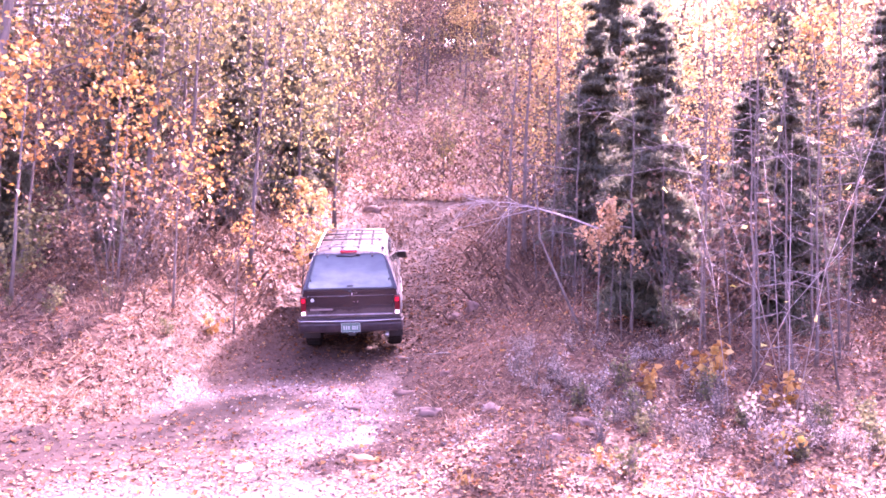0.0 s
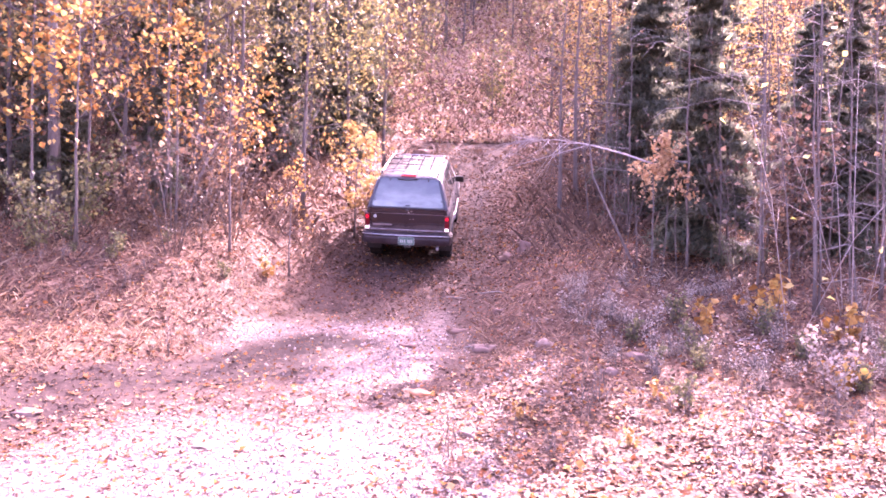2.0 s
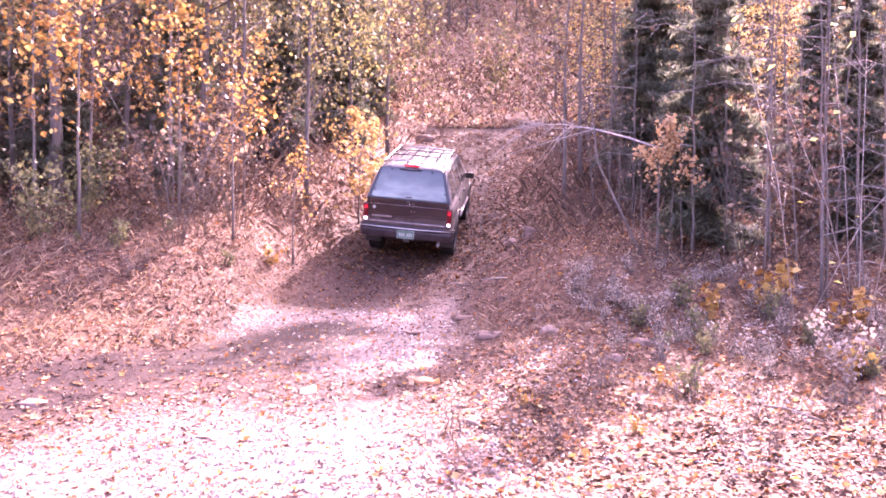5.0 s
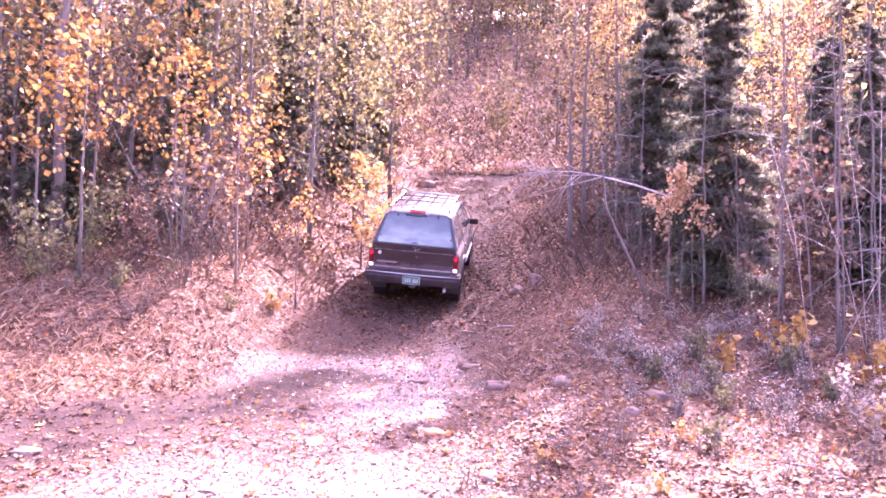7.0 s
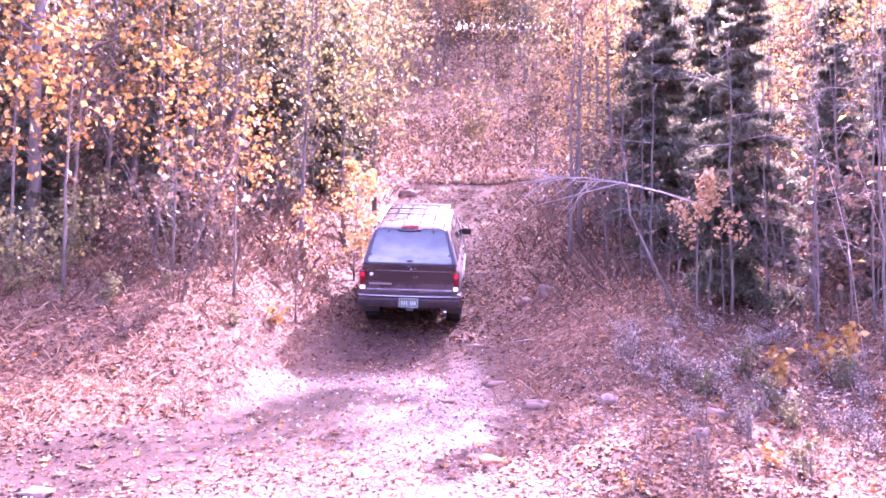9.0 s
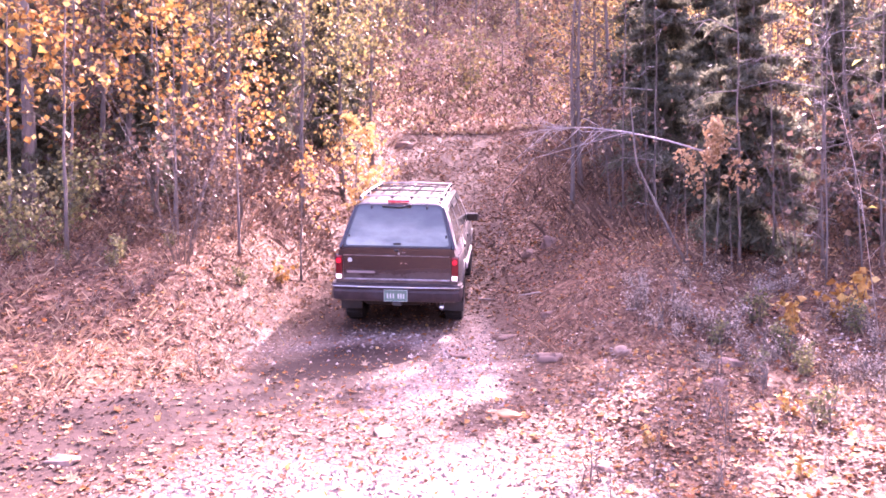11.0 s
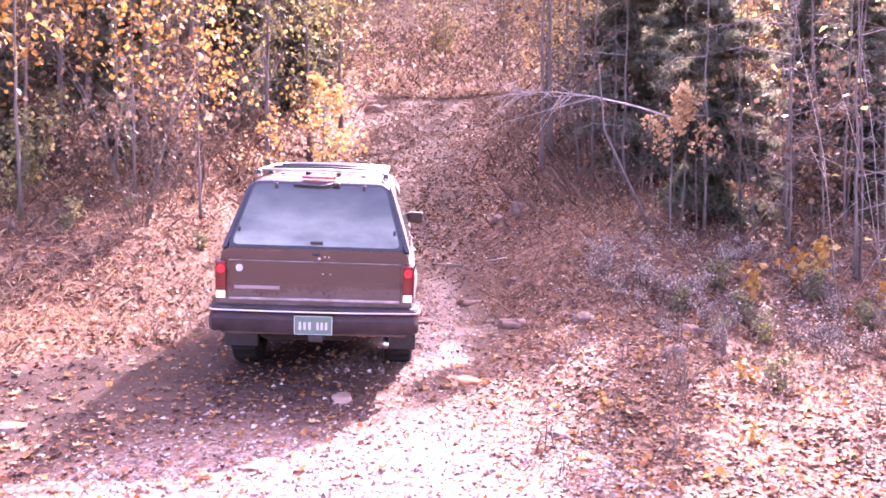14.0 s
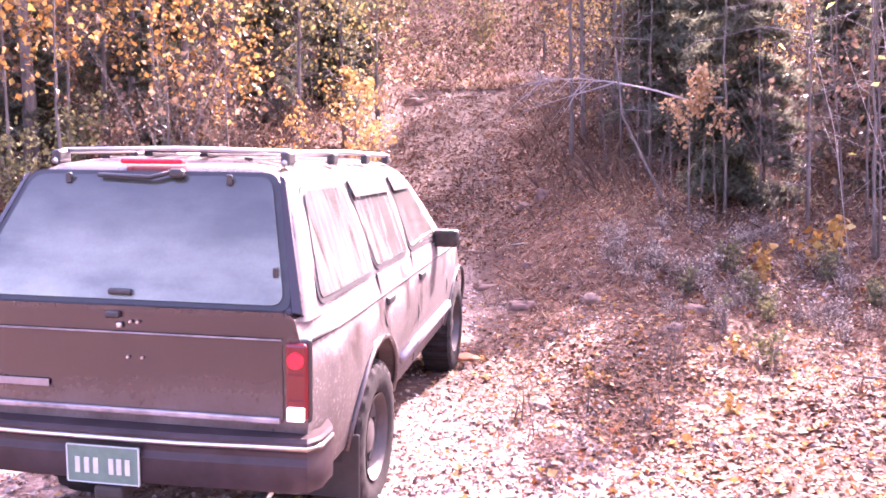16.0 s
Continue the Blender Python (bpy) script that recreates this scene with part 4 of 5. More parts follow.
def sticks():
    r = np.random.default_rng(10)
    made = Stand([part("stick", bm_from(*tube([(0, 0, 0), (0.25, 0.04, 0.02), (0.55 + 0.2 * k, -0.03, 0.01)], [0.012, 0.01, 0.004], 5)), M_TWIG, None, "", True) for k in range(2)], "dry dead stick lying on the ground", "stick", "sticks", 0.1)
    for x, y in [(0.65, 8.7), (3.2, 5.6), (0.5, 11.8), (1.1, 10.9)]:
        made.put(x, y, 360 * r.random(), 0.7 + 0.6 * r.random()).location.z += 0.055


def bm_from(verts, faces):
    bm = bmesh.new()
    vs = [bm.verts.new(v) for v in verts]
    for q in faces:
        bm.faces.new([vs[i] for i in q])
    return bm


def brush():
    """Brown knee-high twigs and withered leaves that fill the banks between the trees."""
    r = np.random.default_rng(12)
    n = 60000
    y = 9.0 + 27 * r.random(n) ** 1.25
    x = (r.random(n) * 2 - 1) * (4.5 + 0.6 * y)
    side = np.abs(x - track_centre(y) - 0.2)
    share = ease((side - 1.5 - 0.25 * np.sin(1.3 * y)) / 1.2) * ease((y - 8.8 - 0.5 * np.sin(1.1 * x)) / 1.4) * (0.25 + 0.9 * patchy(x, y, 0.8))
    share = np.maximum(share, 0.8 * ease((y - 26) / 1.5))
    keep = r.random(n) < share * 0.6
    xy = np.stack([x[keep], y[keep]], 1)
    ob = new("brush", raw_mesh("brush", *blades(xy, (0.07 + 0.08 * ease((xy[:, 1] - 10.5) / 3)) + (0.16 + 0.26 * ease((xy[:, 1] - 10.5) / 3)) * r.random(len(xy)) ** 1.5, r, 0.0024, 0.35), M_BRUSH))
    tagged(ob, "brown leafless brush covering both banks of the trail", "brush", kind="stuff")
    pick = r.integers(len(xy), size=42000)
    c = np.stack([xy[pick, 0] + 0.12 * r.normal(size=len(pick)), xy[pick, 1] + 0.12 * r.normal(size=len(pick)), 0 * pick], 1)
    c[:, 2] = ground_z(c[:, 0], c[:, 1]) + 0.04 + 0.4 * r.random(len(pick)) ** 1.6
    ob = new("withered_leaves", raw_mesh("withered_leaves", *leaves(c, (0.022 + 0.03 * r.random(len(pick))) * (1 + 0.8 * ease((c[:, 1] - 11) / 5)), r, 0.1), M_RUSSET))
    tagged(ob, "withered brown leaves caught in the low brush", "leaves", kind="stuff")


litter()
maple_leaves()
gravel()
brush()
grass()
sticks()


# ---- the car ----
CAR_ROWS = [
    (0, -0.478, 11.716, 0.786, 15.09, -3.65, 4.38),
    (1.5, -0.696, 13.271, 1.160, 16.90, 0.72, 1.22),
    (2.5, -0.765, 13.970, 1.321, 18.00, 2.18, 2.42),
    (5.5, -0.754, 12.945, 1.107, 15.10, 4.93, -0.48),
    (7, -0.726, 13.049, 1.120, 15.24, 3.93, -0.01),
    (8.5, -0.738, 12.831, 1.043, 16.60, 1.08, -0.57),
    (10.8, -0.868, 10.265, 0.512, 11.37, -0.04, -3.37),
    (11, -0.864, 10.039, 0.476, 10.61, 1.26, -3.37),
    (12.5, -0.921, 8.438, 0.366, 6.82, 0.42, -0.47),
    (13.5, -0.907, 7.174, 0.225, 6.0, -1.45, 0.35),
    (14, -0.93, 6.4, 0.158, 5.5, 1.6, 2.4),
    (14.5, -0.858, 5.461, 0.131, 4.75, -2.50, 5.01),
    (15, -0.817, 4.799, 0.108, 5.53, 1.75, 0.81),
    (15.5, -0.791, 3.776, 0.093, 3.00, 0.55, -1.13),
    (16, -0.963, 2.846, -0.020, 3.44, 1.74, -6.30),
]


def paint_material(name, sides, film, dust):
    """Dark maroon lacquer under road dust: a thin film at the tail, dust and painted sun glare on flanks and roof,
    dried mud low down.
    """
    m, t, b = material(name)
    co = t.nodes.new("ShaderNodeTexCoord")
    cloud, fine = noise_of(t, 3.0, 8.0, 0.65), noise_of(t, 60.0, 4.0, 0.7)
    mp = node(t, "ShaderNodeMapping", Scale=(16.0, 16.0, 1.3))
    t.links.new(co.outputs["Object"], mp.inputs["Vector"])
    runs = noise_of(t, 1.5, 6.0, 0.6, mp.outputs["Vector"])

    def calc(kind, a, c, d=None, clamp=False):
        n = t.nodes.new("ShaderNodeMath")
        n.operation, n.use_clamp = kind, clamp
        for k, val in enumerate((a, c, d)):
            if isinstance(val, bpy.types.NodeSocket):
                t.links.new(val, n.inputs[k])
            elif val is not None:
                n.inputs[k].default_value = val
        return n.outputs[0]

    def span(source, lo, hi, a, c):
        n = node(t, "ShaderNodeMapRange")
        n.interpolation_type = "SMOOTHSTEP"
        for k, val in (("From Min", lo), ("From Max", hi), ("To Min", a), ("To Max", c)):
            n.inputs[k].default_value = val
        t.links.new(source, n.inputs["Value"])
        return n.outputs["Result"]

    at, way = t.nodes.new("ShaderNodeSeparateXYZ"), t.nodes.new("ShaderNodeSeparateXYZ")
    t.links.new(co.outputs["Object"], at.inputs[0])
    t.links.new(co.outputs["Normal"], way.inputs[0])
    # sideways and upward faces turn paler: dust together with painted sun glare
    flank = span(calc("ABSOLUTE", way.outputs["X"], None), 0.55, 0.85, 0.0, sides)
    top = calc("MULTIPLY", span(way.outputs["Z"], 0.5, 0.9, 0.0, sides * 0.32), span(at.outputs["Z"], 1.2, 1.5, 0.2, 1.0))
    face = calc("MAXIMUM", flank, top)
    sill = span(at.outputs["Z"], 0.74, 0.93, film * 2.6, film * 0.4)     # thicker towards the tail's lower edge
    grain = span(fine.outputs["Fac"], 0.3, 0.7, 0.7, 1.15)
    smear = span(runs.outputs["Fac"], 0.3, 0.7, 0.6, 1.2)
    patch = span(cloud.outputs["Fac"], 0.35, 0.65, 0.45, 1.2)
    amount = calc("MULTIPLY", calc("MULTIPLY", calc("MULTIPLY_ADD", face, smear, sill), grain), patch, clamp=True)
    colour = mix_colour(t, amount, (0.015, 0.0075, 0.009), dust)
    edge = calc("MULTIPLY_ADD", cloud.outputs["Fac"], 0.5, at.outputs["Z"])
    splash = calc("MULTIPLY", span(edge, 1.15, 1.3, 1.1, 0.0), flank, clamp=True)
    colour = mix_colour(t, splash, colour, (0.032, 0.021, 0.019))
    spots = span(fine.outputs["Fac"], 0.56, 0.63, 0.0, 1.0)
    thrown = calc("MULTIPLY", calc("MULTIPLY", spots, splash), 0.35, clamp=True)
    colour = mix_colour(t, thrown, colour, (0.34, 0.28, 0.25))
    t.links.new(colour, b.inputs["Base Color"])
    t.links.new(span(amount, 0.0, 0.7, 0.2, 0.75), b.inputs["Roughness"])
    t.links.new(span(amount, 0.1, 0.6, 0.35, 0.05), b.inputs["Coat Weight"])
    b.inputs["Coat Roughness"].default_value = 0.16
    bump_of(t, b, fine.outputs["Fac"], 0.12, 0.004)
    return m


def dust_sky_glass(name, dust, base=(0.012, 0.014, 0.016), streak=(3.0, 3.0, 0.5), top=0.9, film=(0.43, 0.42, 0.36)):
    """Tinted pane with a streaked pale film: dust, and on the rear window a painted sky reflection."""
    m, t, b = material(name)
    co = t.nodes.new("ShaderNodeTexCoord")
    mp = node(t, "ShaderNodeMapping", Scale=streak)
    t.links.new(co.outputs["Object"], mp.inputs["Vector"])
    n = noise_of(t, 1.9, 6.0, 0.55, mp.outputs["Vector"])
    fine = noise_of(t, 70.0, 3.0)
    f = ramp(t, n.outputs["Fac"], [(0.36, (dust * 0.42,) * 3), (0.62, (dust,) * 3)])
    g = mix_colour(t, 0.35, f.outputs["Color"], fine.outputs["Color"], "MULTIPLY")
    sp = t.nodes.new("ShaderNodeSeparateXYZ")
    t.links.new(co.outputs["Object"], sp.inputs[0])
    # the film thins upwards, as a mirrored sky darkens towards the zenith
    sky_fade = node(t, "ShaderNodeMapRange")
    for k, v in (("From Min", 1.2), ("From Max", 1.66), ("To Min", 1.0), ("To Max", top)):
        sky_fade.inputs[k].default_value = v
    t.links.new(sp.outputs["Z"], sky_fade.inputs["Value"])
    g = mix_colour(t, 1.0, g, sky_fade.outputs["Result"], "MULTIPLY")
    t.links.new(mix_colour(t, g, base, film), b.inputs["Base Color"])
    b.inputs["Roughness"].default_value = 0.07
    b.inputs["IOR"].default_value = 1.6
    b.inputs["Specular IOR Level"].default_value = 0.65
    return m


def lens_material(name, colour, glow):
    m, t, b = material(name)
    v = node(t, "ShaderNodeTexVoronoi", Scale=90.0)
    r = ramp(t, v.outputs["Distance"], [(0.0, tuple(c * 0.7 for c in colour)), (0.6, colour)])
    t.links.new(r.outputs["Color"], b.inputs["Base Color"])
    b.inputs["Roughness"].default_value = 0.15
    b.inputs["Emission Color"].default_value = (*colour, 1)
    b.inputs["Emission Strength"].default_value = glow
    return m


M_PAINT = paint_material("dusty_maroon_paint", 0.3, 0.13, (0.16, 0.128, 0.122))
# lit copy of the paint above, its flanks and roof pale as in sun
M_DUST_GLARE = paint_material("dust_and_glare_maroon_paint", 0.8, 0.16, (0.26, 0.205, 0.185))
# pale grey that carries painted highlights on crease, tailgate lip and sill
M_LIT_TRIM = plain_material("lit_grey_trim", (0.26, 0.23, 0.24), 0.3, 0.4, 0.6, 7.0)
# cloud-like streaks, pale below and dark above, paint in the reflected sky
M_REAR_GLASS = dust_sky_glass("rear_window_glass", 0.66, streak=(0.8, 0.8, 2.2), top=0.12, film=(0.42, 0.48, 0.37))
M_SIDE_GLASS = dust_sky_glass("dusty_side_glass", 0.62, streak=(3.0, 9.0, 1.4), top=0.75, film=(0.36, 0.33, 0.29))
# mirror metal coloured dark, which puts a dim reflection into the glass
M_MIRROR = plain_material("dark_mirror_glass", (0.05, 0.048, 0.048), 0.3, 1.0, 0.3, 20.0)
M_RUBBER = plain_material("tyre_rubber", (0.02, 0.017, 0.016), 0.95, 0, 0.4, 25.0, 0.2, 0.15)
M_TRIM = plain_material("black_plastic_trim", (0.02, 0.02, 0.021), 0.45, 0, 0.3, 20.0)
M_SMOKED = plain_material("smoked_visor_plastic", (0.015, 0.014, 0.015), 0.8, 0, 0.3, 20.0, specular=0.2)
M_CHROME = plain_material("worn_bright_metal", (0.55, 0.54, 0.53), 0.3, 1.0, 0.15, 18.0)
M_RAIL = plain_material("grey_rack_metal", (0.42, 0.41, 0.42), 0.35, 0.7, 0.2, 15.0)
M_BUMPER = plain_material("grimy_bumper_paint", (0.075, 0.05, 0.052), 0.45, 0.0, 0.4, 6.0)
M_RIM = plain_material("dark_wheel_metal", (0.07, 0.058, 0.055), 0.6, 0.4, 0.25, 14.0)
M_UNDER = plain_material("muddy_underbody", (0.03, 0.024, 0.02), 0.9, 0, 0.4, 8.0)
M_RED = lens_material("red_lamp_lens", (0.13, 0.007, 0.01), 0.003)
M_BRAKE = lens_material("lit_brake_lens", (0.55, 0.012, 0.02), 0.16)
M_REVERSE = lens_material("reversing_lamp_lens", (0.9, 0.85, 0.8), 0.2)
M_PLATE = plain_material("green_plate", (0.09, 0.16, 0.12), 0.5, 0, 0.15, 30.0)
M_WHITE = plain_material("grimy_white_enamel", (0.42, 0.44, 0.4), 0.5, 0, 0.1, 30.0)
M_BADGE = plain_material("pale_badge", (0.24, 0.2, 0.2), 0.4, 0.3, 0.15, 40.0)

AXLES, TYRE, HUB = (1.02, 3.70), 0.39, 0.368


def side_x(z, y=2.0):
    """Half width of the lower body."""
    x = float(np.interp(z, [0.40, 0.55, 0.70, 0.85, 1.0, 1.14], [0.765, 0.795, 0.815, 0.822, 0.805, 0.768]))
    return x - 0.035 * float(ease((0.5 - y) / 0.5)) - 0.12 * float(ease((y - 3.6) / 0.9))


def cabin_x(z):
    """Half width of the cabin above the belt line."""
    return float(np.interp(z, [1.13, 1.4, 1.6, 1.67], [0.765, 0.69, 0.615, 0.575]))


def sill_z(y):
    z = 0.46
    for c in AXLES:
        if abs(y - c) < 0.46:
            z = max(z, 0.385 + math.sqrt(0.46 ** 2 - (y - c) ** 2))
    return z


def lower_body():
    """Body sides cut out over the wheels, bonnet, front and rear faces."""
    bm = bmesh.new()
    ys = sorted({round(v, 3) for v in np.r_[0.04, 0.07, np.linspace(0.12, 4.35, 60), 4.42, 4.45,
                 [c + s * 0.46 * math.cos(a) for c in AXLES for s in (-1, 1) for a in np.linspace(0, 1.5, 7)]]})
    rows = np.linspace(0, 1, 9)
    grid = {}
    for sx in (-1, 1):
        for i, y in enumerate(ys):
            top = 1.14 - 0.05 * float(ease((y - 3.1) / 0.5)) - 0.10 * float(ease((y - 3.6) / 0.9))
            lo = sill_z(y)
            for j, f in enumerate(rows):
                z = lo + (top - lo) * f
                grid[sx, i, j] = bm.verts.new((sx * side_x(z, y), y, z))
            grid[sx, i, 9] = bm.verts.new((sx * (side_x(top, y) - 0.05), y, top + 0.022))
        for i in range(len(ys) - 1):
            for j in range(9):
                q = [grid[sx, i, j], grid[sx, i + 1, j], grid[sx, i + 1, j + 1], grid[sx, i, j + 1]]
                bm.faces.new(q if sx > 0 else q[::-1])
        for i in range(len(ys) - 1):      # the return of the sill and the wheel arches
            a, b = grid[sx, i, 0], grid[sx, i + 1, 0]
            c, d = bm.verts.new(b.co - Vector((sx * 0.09, 0, 0))), bm.verts.new(a.co - Vector((sx * 0.09, 0, 0)))
            q = [a, d, c, b]
            bm.faces.new(q if sx > 0 else q[::-1])
    for i in range(len(ys) - 1):
        bm.faces.new([grid[-1, i, 9], grid[1, i, 9], grid[1, i + 1, 9], grid[-1, i + 1, 9]])
    for i, flip in ((0, False), (len(ys) - 1, True)):
        for j in range(9):
            q = [grid[-1, i, j], grid[1, i, j], grid[1, i, j + 1], grid[-1, i, j + 1]]
            bm.faces.new(q[::-1] if flip else q)
    bmesh.ops.recalc_face_normals(bm, faces=bm.faces)
    return bm


def cabin_shell():
    """Pillars and roof: rounded rings narrowing upwards, then a crowned roof."""
    bm = bmesh.new()
    rings = []
    levels = [(1.12, 0), (1.3, 0), (1.45, 0), (1.58, 0), (1.645, 0.004), (1.68, 0.03), (1.705, 0.075), (1.725, 0.17), (1.74, 0.33), (1.745, 0.5)]
    for z, inset in levels:
        zz = min(z, 1.67)
        h = (zz - 1.13) / 0.54
        w, y0, y1 = cabin_x(zz) - inset, 0.065 + 0.285 * h + inset, 3.32 - 0.80 * h - inset
        rc = 0.09
        ring = []
        for cx, cy, a0 in ((w - rc, y0 + rc, -90), (w - rc, y1 - rc, 0), (-w + rc, y1 - rc, 90), (-w + rc, y0 + rc, 180)):
            for k in range(6):
                a = radians(a0 + 18 * k)
                ring.append(bm.verts.new((cx + rc * math.cos(a), cy + rc * math.sin(a), z)))
        rings.append(ring)
    for a, b in zip(rings, rings[1:]):
        for k in range(24):
            bm.faces.new([a[k], a[(k + 1) % 24], b[(k + 1) % 24], b[k]])
    bm.faces.new(rings[-1])
    return bm


def slab(points, normal, thick, bevel=0.0):
    """A flat plate with the given outline, its face at the points, going back by thick."""
    bm = bmesh.new()
    n = Vector(normal).normalized()
    front = [bm.verts.new(Vector(p)) for p in points]
    back = [bm.verts.new(Vector(p) - n * thick) for p in points]
    f = bm.faces.new(front)
    bm.faces.new(back[::-1])
    for i in range(len(points)):
        j = (i + 1) % len(points)
        bm.faces.new([front[j], front[i], back[i], back[j]])
    bmesh.ops.recalc_face_normals(bm, faces=bm.faces)
    if bevel:
        bmesh.ops.bevel(bm, geom=list(f.edges), offset=bevel, segments=2, affect="EDGES", profile=0.5)
    return bm


def rounded(points, radius, steps=4):
    """An outline with its corners rounded."""
    out, n = [], len(points)
    for i in range(n):
        p, a, b = Vector(points[i]), Vector(points[i - 1]), Vector(points[(i + 1) % n])
        r = min(radius, (a - p).length * 0.4, (b - p).length * 0.4)
        s, e = p + (a - p).normalized() * r, p + (b - p).normalized() * r
        for k in range(steps + 1):
            f = k / steps
            out.append(tuple((1 - f) ** 2 * s + 2 * f * (1 - f) * p + f * f * e))
    return out


def rear_at(x, z, off=0.0):
    """A point on the plane of the rear window."""
    return (x, 0.072 + 0.285 * (z - 1.13) / 0.54 - off, z + off * 0.5)


def strip(points, width, depth, mat, name, parent, label="", sides=6):
    v, f = tube(points, [width] * len(points), sides)
    bm = bmesh.new()
    vs = [bm.verts.new(p) for p in v]
    for q in f:
        bm.faces.new([vs[i] for i in q])
    return part(name, bm, mat, parent, label, True)


def side_pane(car, sx, corners, name, glass, label):
    pts = [(sx * (cabin_x(z) + 0.012), y, z) for y, z in corners]
    if sx < 0:
        pts = pts[::-1]
    n = (sx, 0, 0.33)
    frame_pts = []
    cy, cz = sum(y for y, z in corners) / len(corners), sum(z for y, z in corners) / len(corners)
    for y, z in corners:
        yy, zz = y + 0.028 * (1 if y > cy else -1), z + 0.024 * (1 if z > cz else -1)
        frame_pts.append((sx * (cabin_x(zz) + 0.008), yy, zz))
    if sx < 0:
        frame_pts = frame_pts[::-1]
    pane = part(name, slab(rounded(pts, 0.05), n, 0.02), glass, car, label)
    part("seal", slab(rounded(frame_pts, 0.07), n, 0.02), M_TRIM, pane, "black rubber window seal")
    return pane


def build_wheel(car, sx, y):
    wheel = new("wheel")
    wheel.parent = car
    wheel.matrix_basis = pose(sx * 0.69, y, HUB)
    profile = [(0.215, 0.10), (0.26, 0.122), (0.315, 0.127), (0.357, 0.12), (0.383, 0.1), (TYRE, 0.05), (TYRE, -0.05), (0.383, -0.1), (0.357, -0.12), (0.315, -0.127), (0.26, -0.122), (0.215, -0.10)]
    bm = bmesh.new()
    seg, rings = 96, []
    for k in range(seg):          # every other pair of rings is a tread block, the rest a groove
        a, cut = 2 * math.pi * k / seg, 0.014 * (k % 4 > 1)
        rings.append([bm.verts.new((x, (r - cut * (r > 0.35)) * math.cos(a), (r - cut * (r > 0.35)) * math.sin(a))) for r, x in profile])
    for k in range(seg):
        a, b = rings[k], rings[(k + 1) % seg]
        for i in range(len(profile) - 1):
            bm.faces.new([a[i], a[i + 1], b[i + 1], b[i]])
    bmesh.ops.recalc_face_normals(bm, faces=bm.faces)
    part("tyre", bm, M_RUBBER, wheel, "black off-road tyre with blocky tread", True, 25)
    bm = bmesh.new()
    dish = [(0.212, 0.105), (0.218, 0.115), (0.205, 0.10), (0.19, 0.06), (0.10, 0.045), (0.085, 0.075), (0.05, 0.085), (0.0, 0.085)]
    rings = []
    for k in range(30):
        a = 2 * math.pi * k / 30
        rings.append([bm.verts.new((sx * x, r * math.cos(a), r * math.sin(a))) for r, x in dish[:-1]])
    mid = bm.verts.new((sx * dish[-1][1], 0, 0))
    for k in range(30):
        a, b = rings[k], rings[(k + 1) % 30]
        for i in range(len(dish) - 2):
            bm.faces.new([a[i], a[i + 1], b[i + 1], b[i]])
        bm.faces.new([a[-1], mid, b[-1]])
    bmesh.ops.recalc_face_normals(bm, faces=bm.faces)
    part("rim", bm, M_RIM, wheel, "dull metal wheel rim", True, 40)
    for k in range(5):
        a = 2 * math.pi * k / 5
        bm = box_bm(0.012, 0.06, 0.035, (sx * 0.058, 0.145 * math.cos(a), 0.145 * math.sin(a)), 0.01, 1)
        part("vent_hole", bm, M_UNDER, wheel)
    return wheel


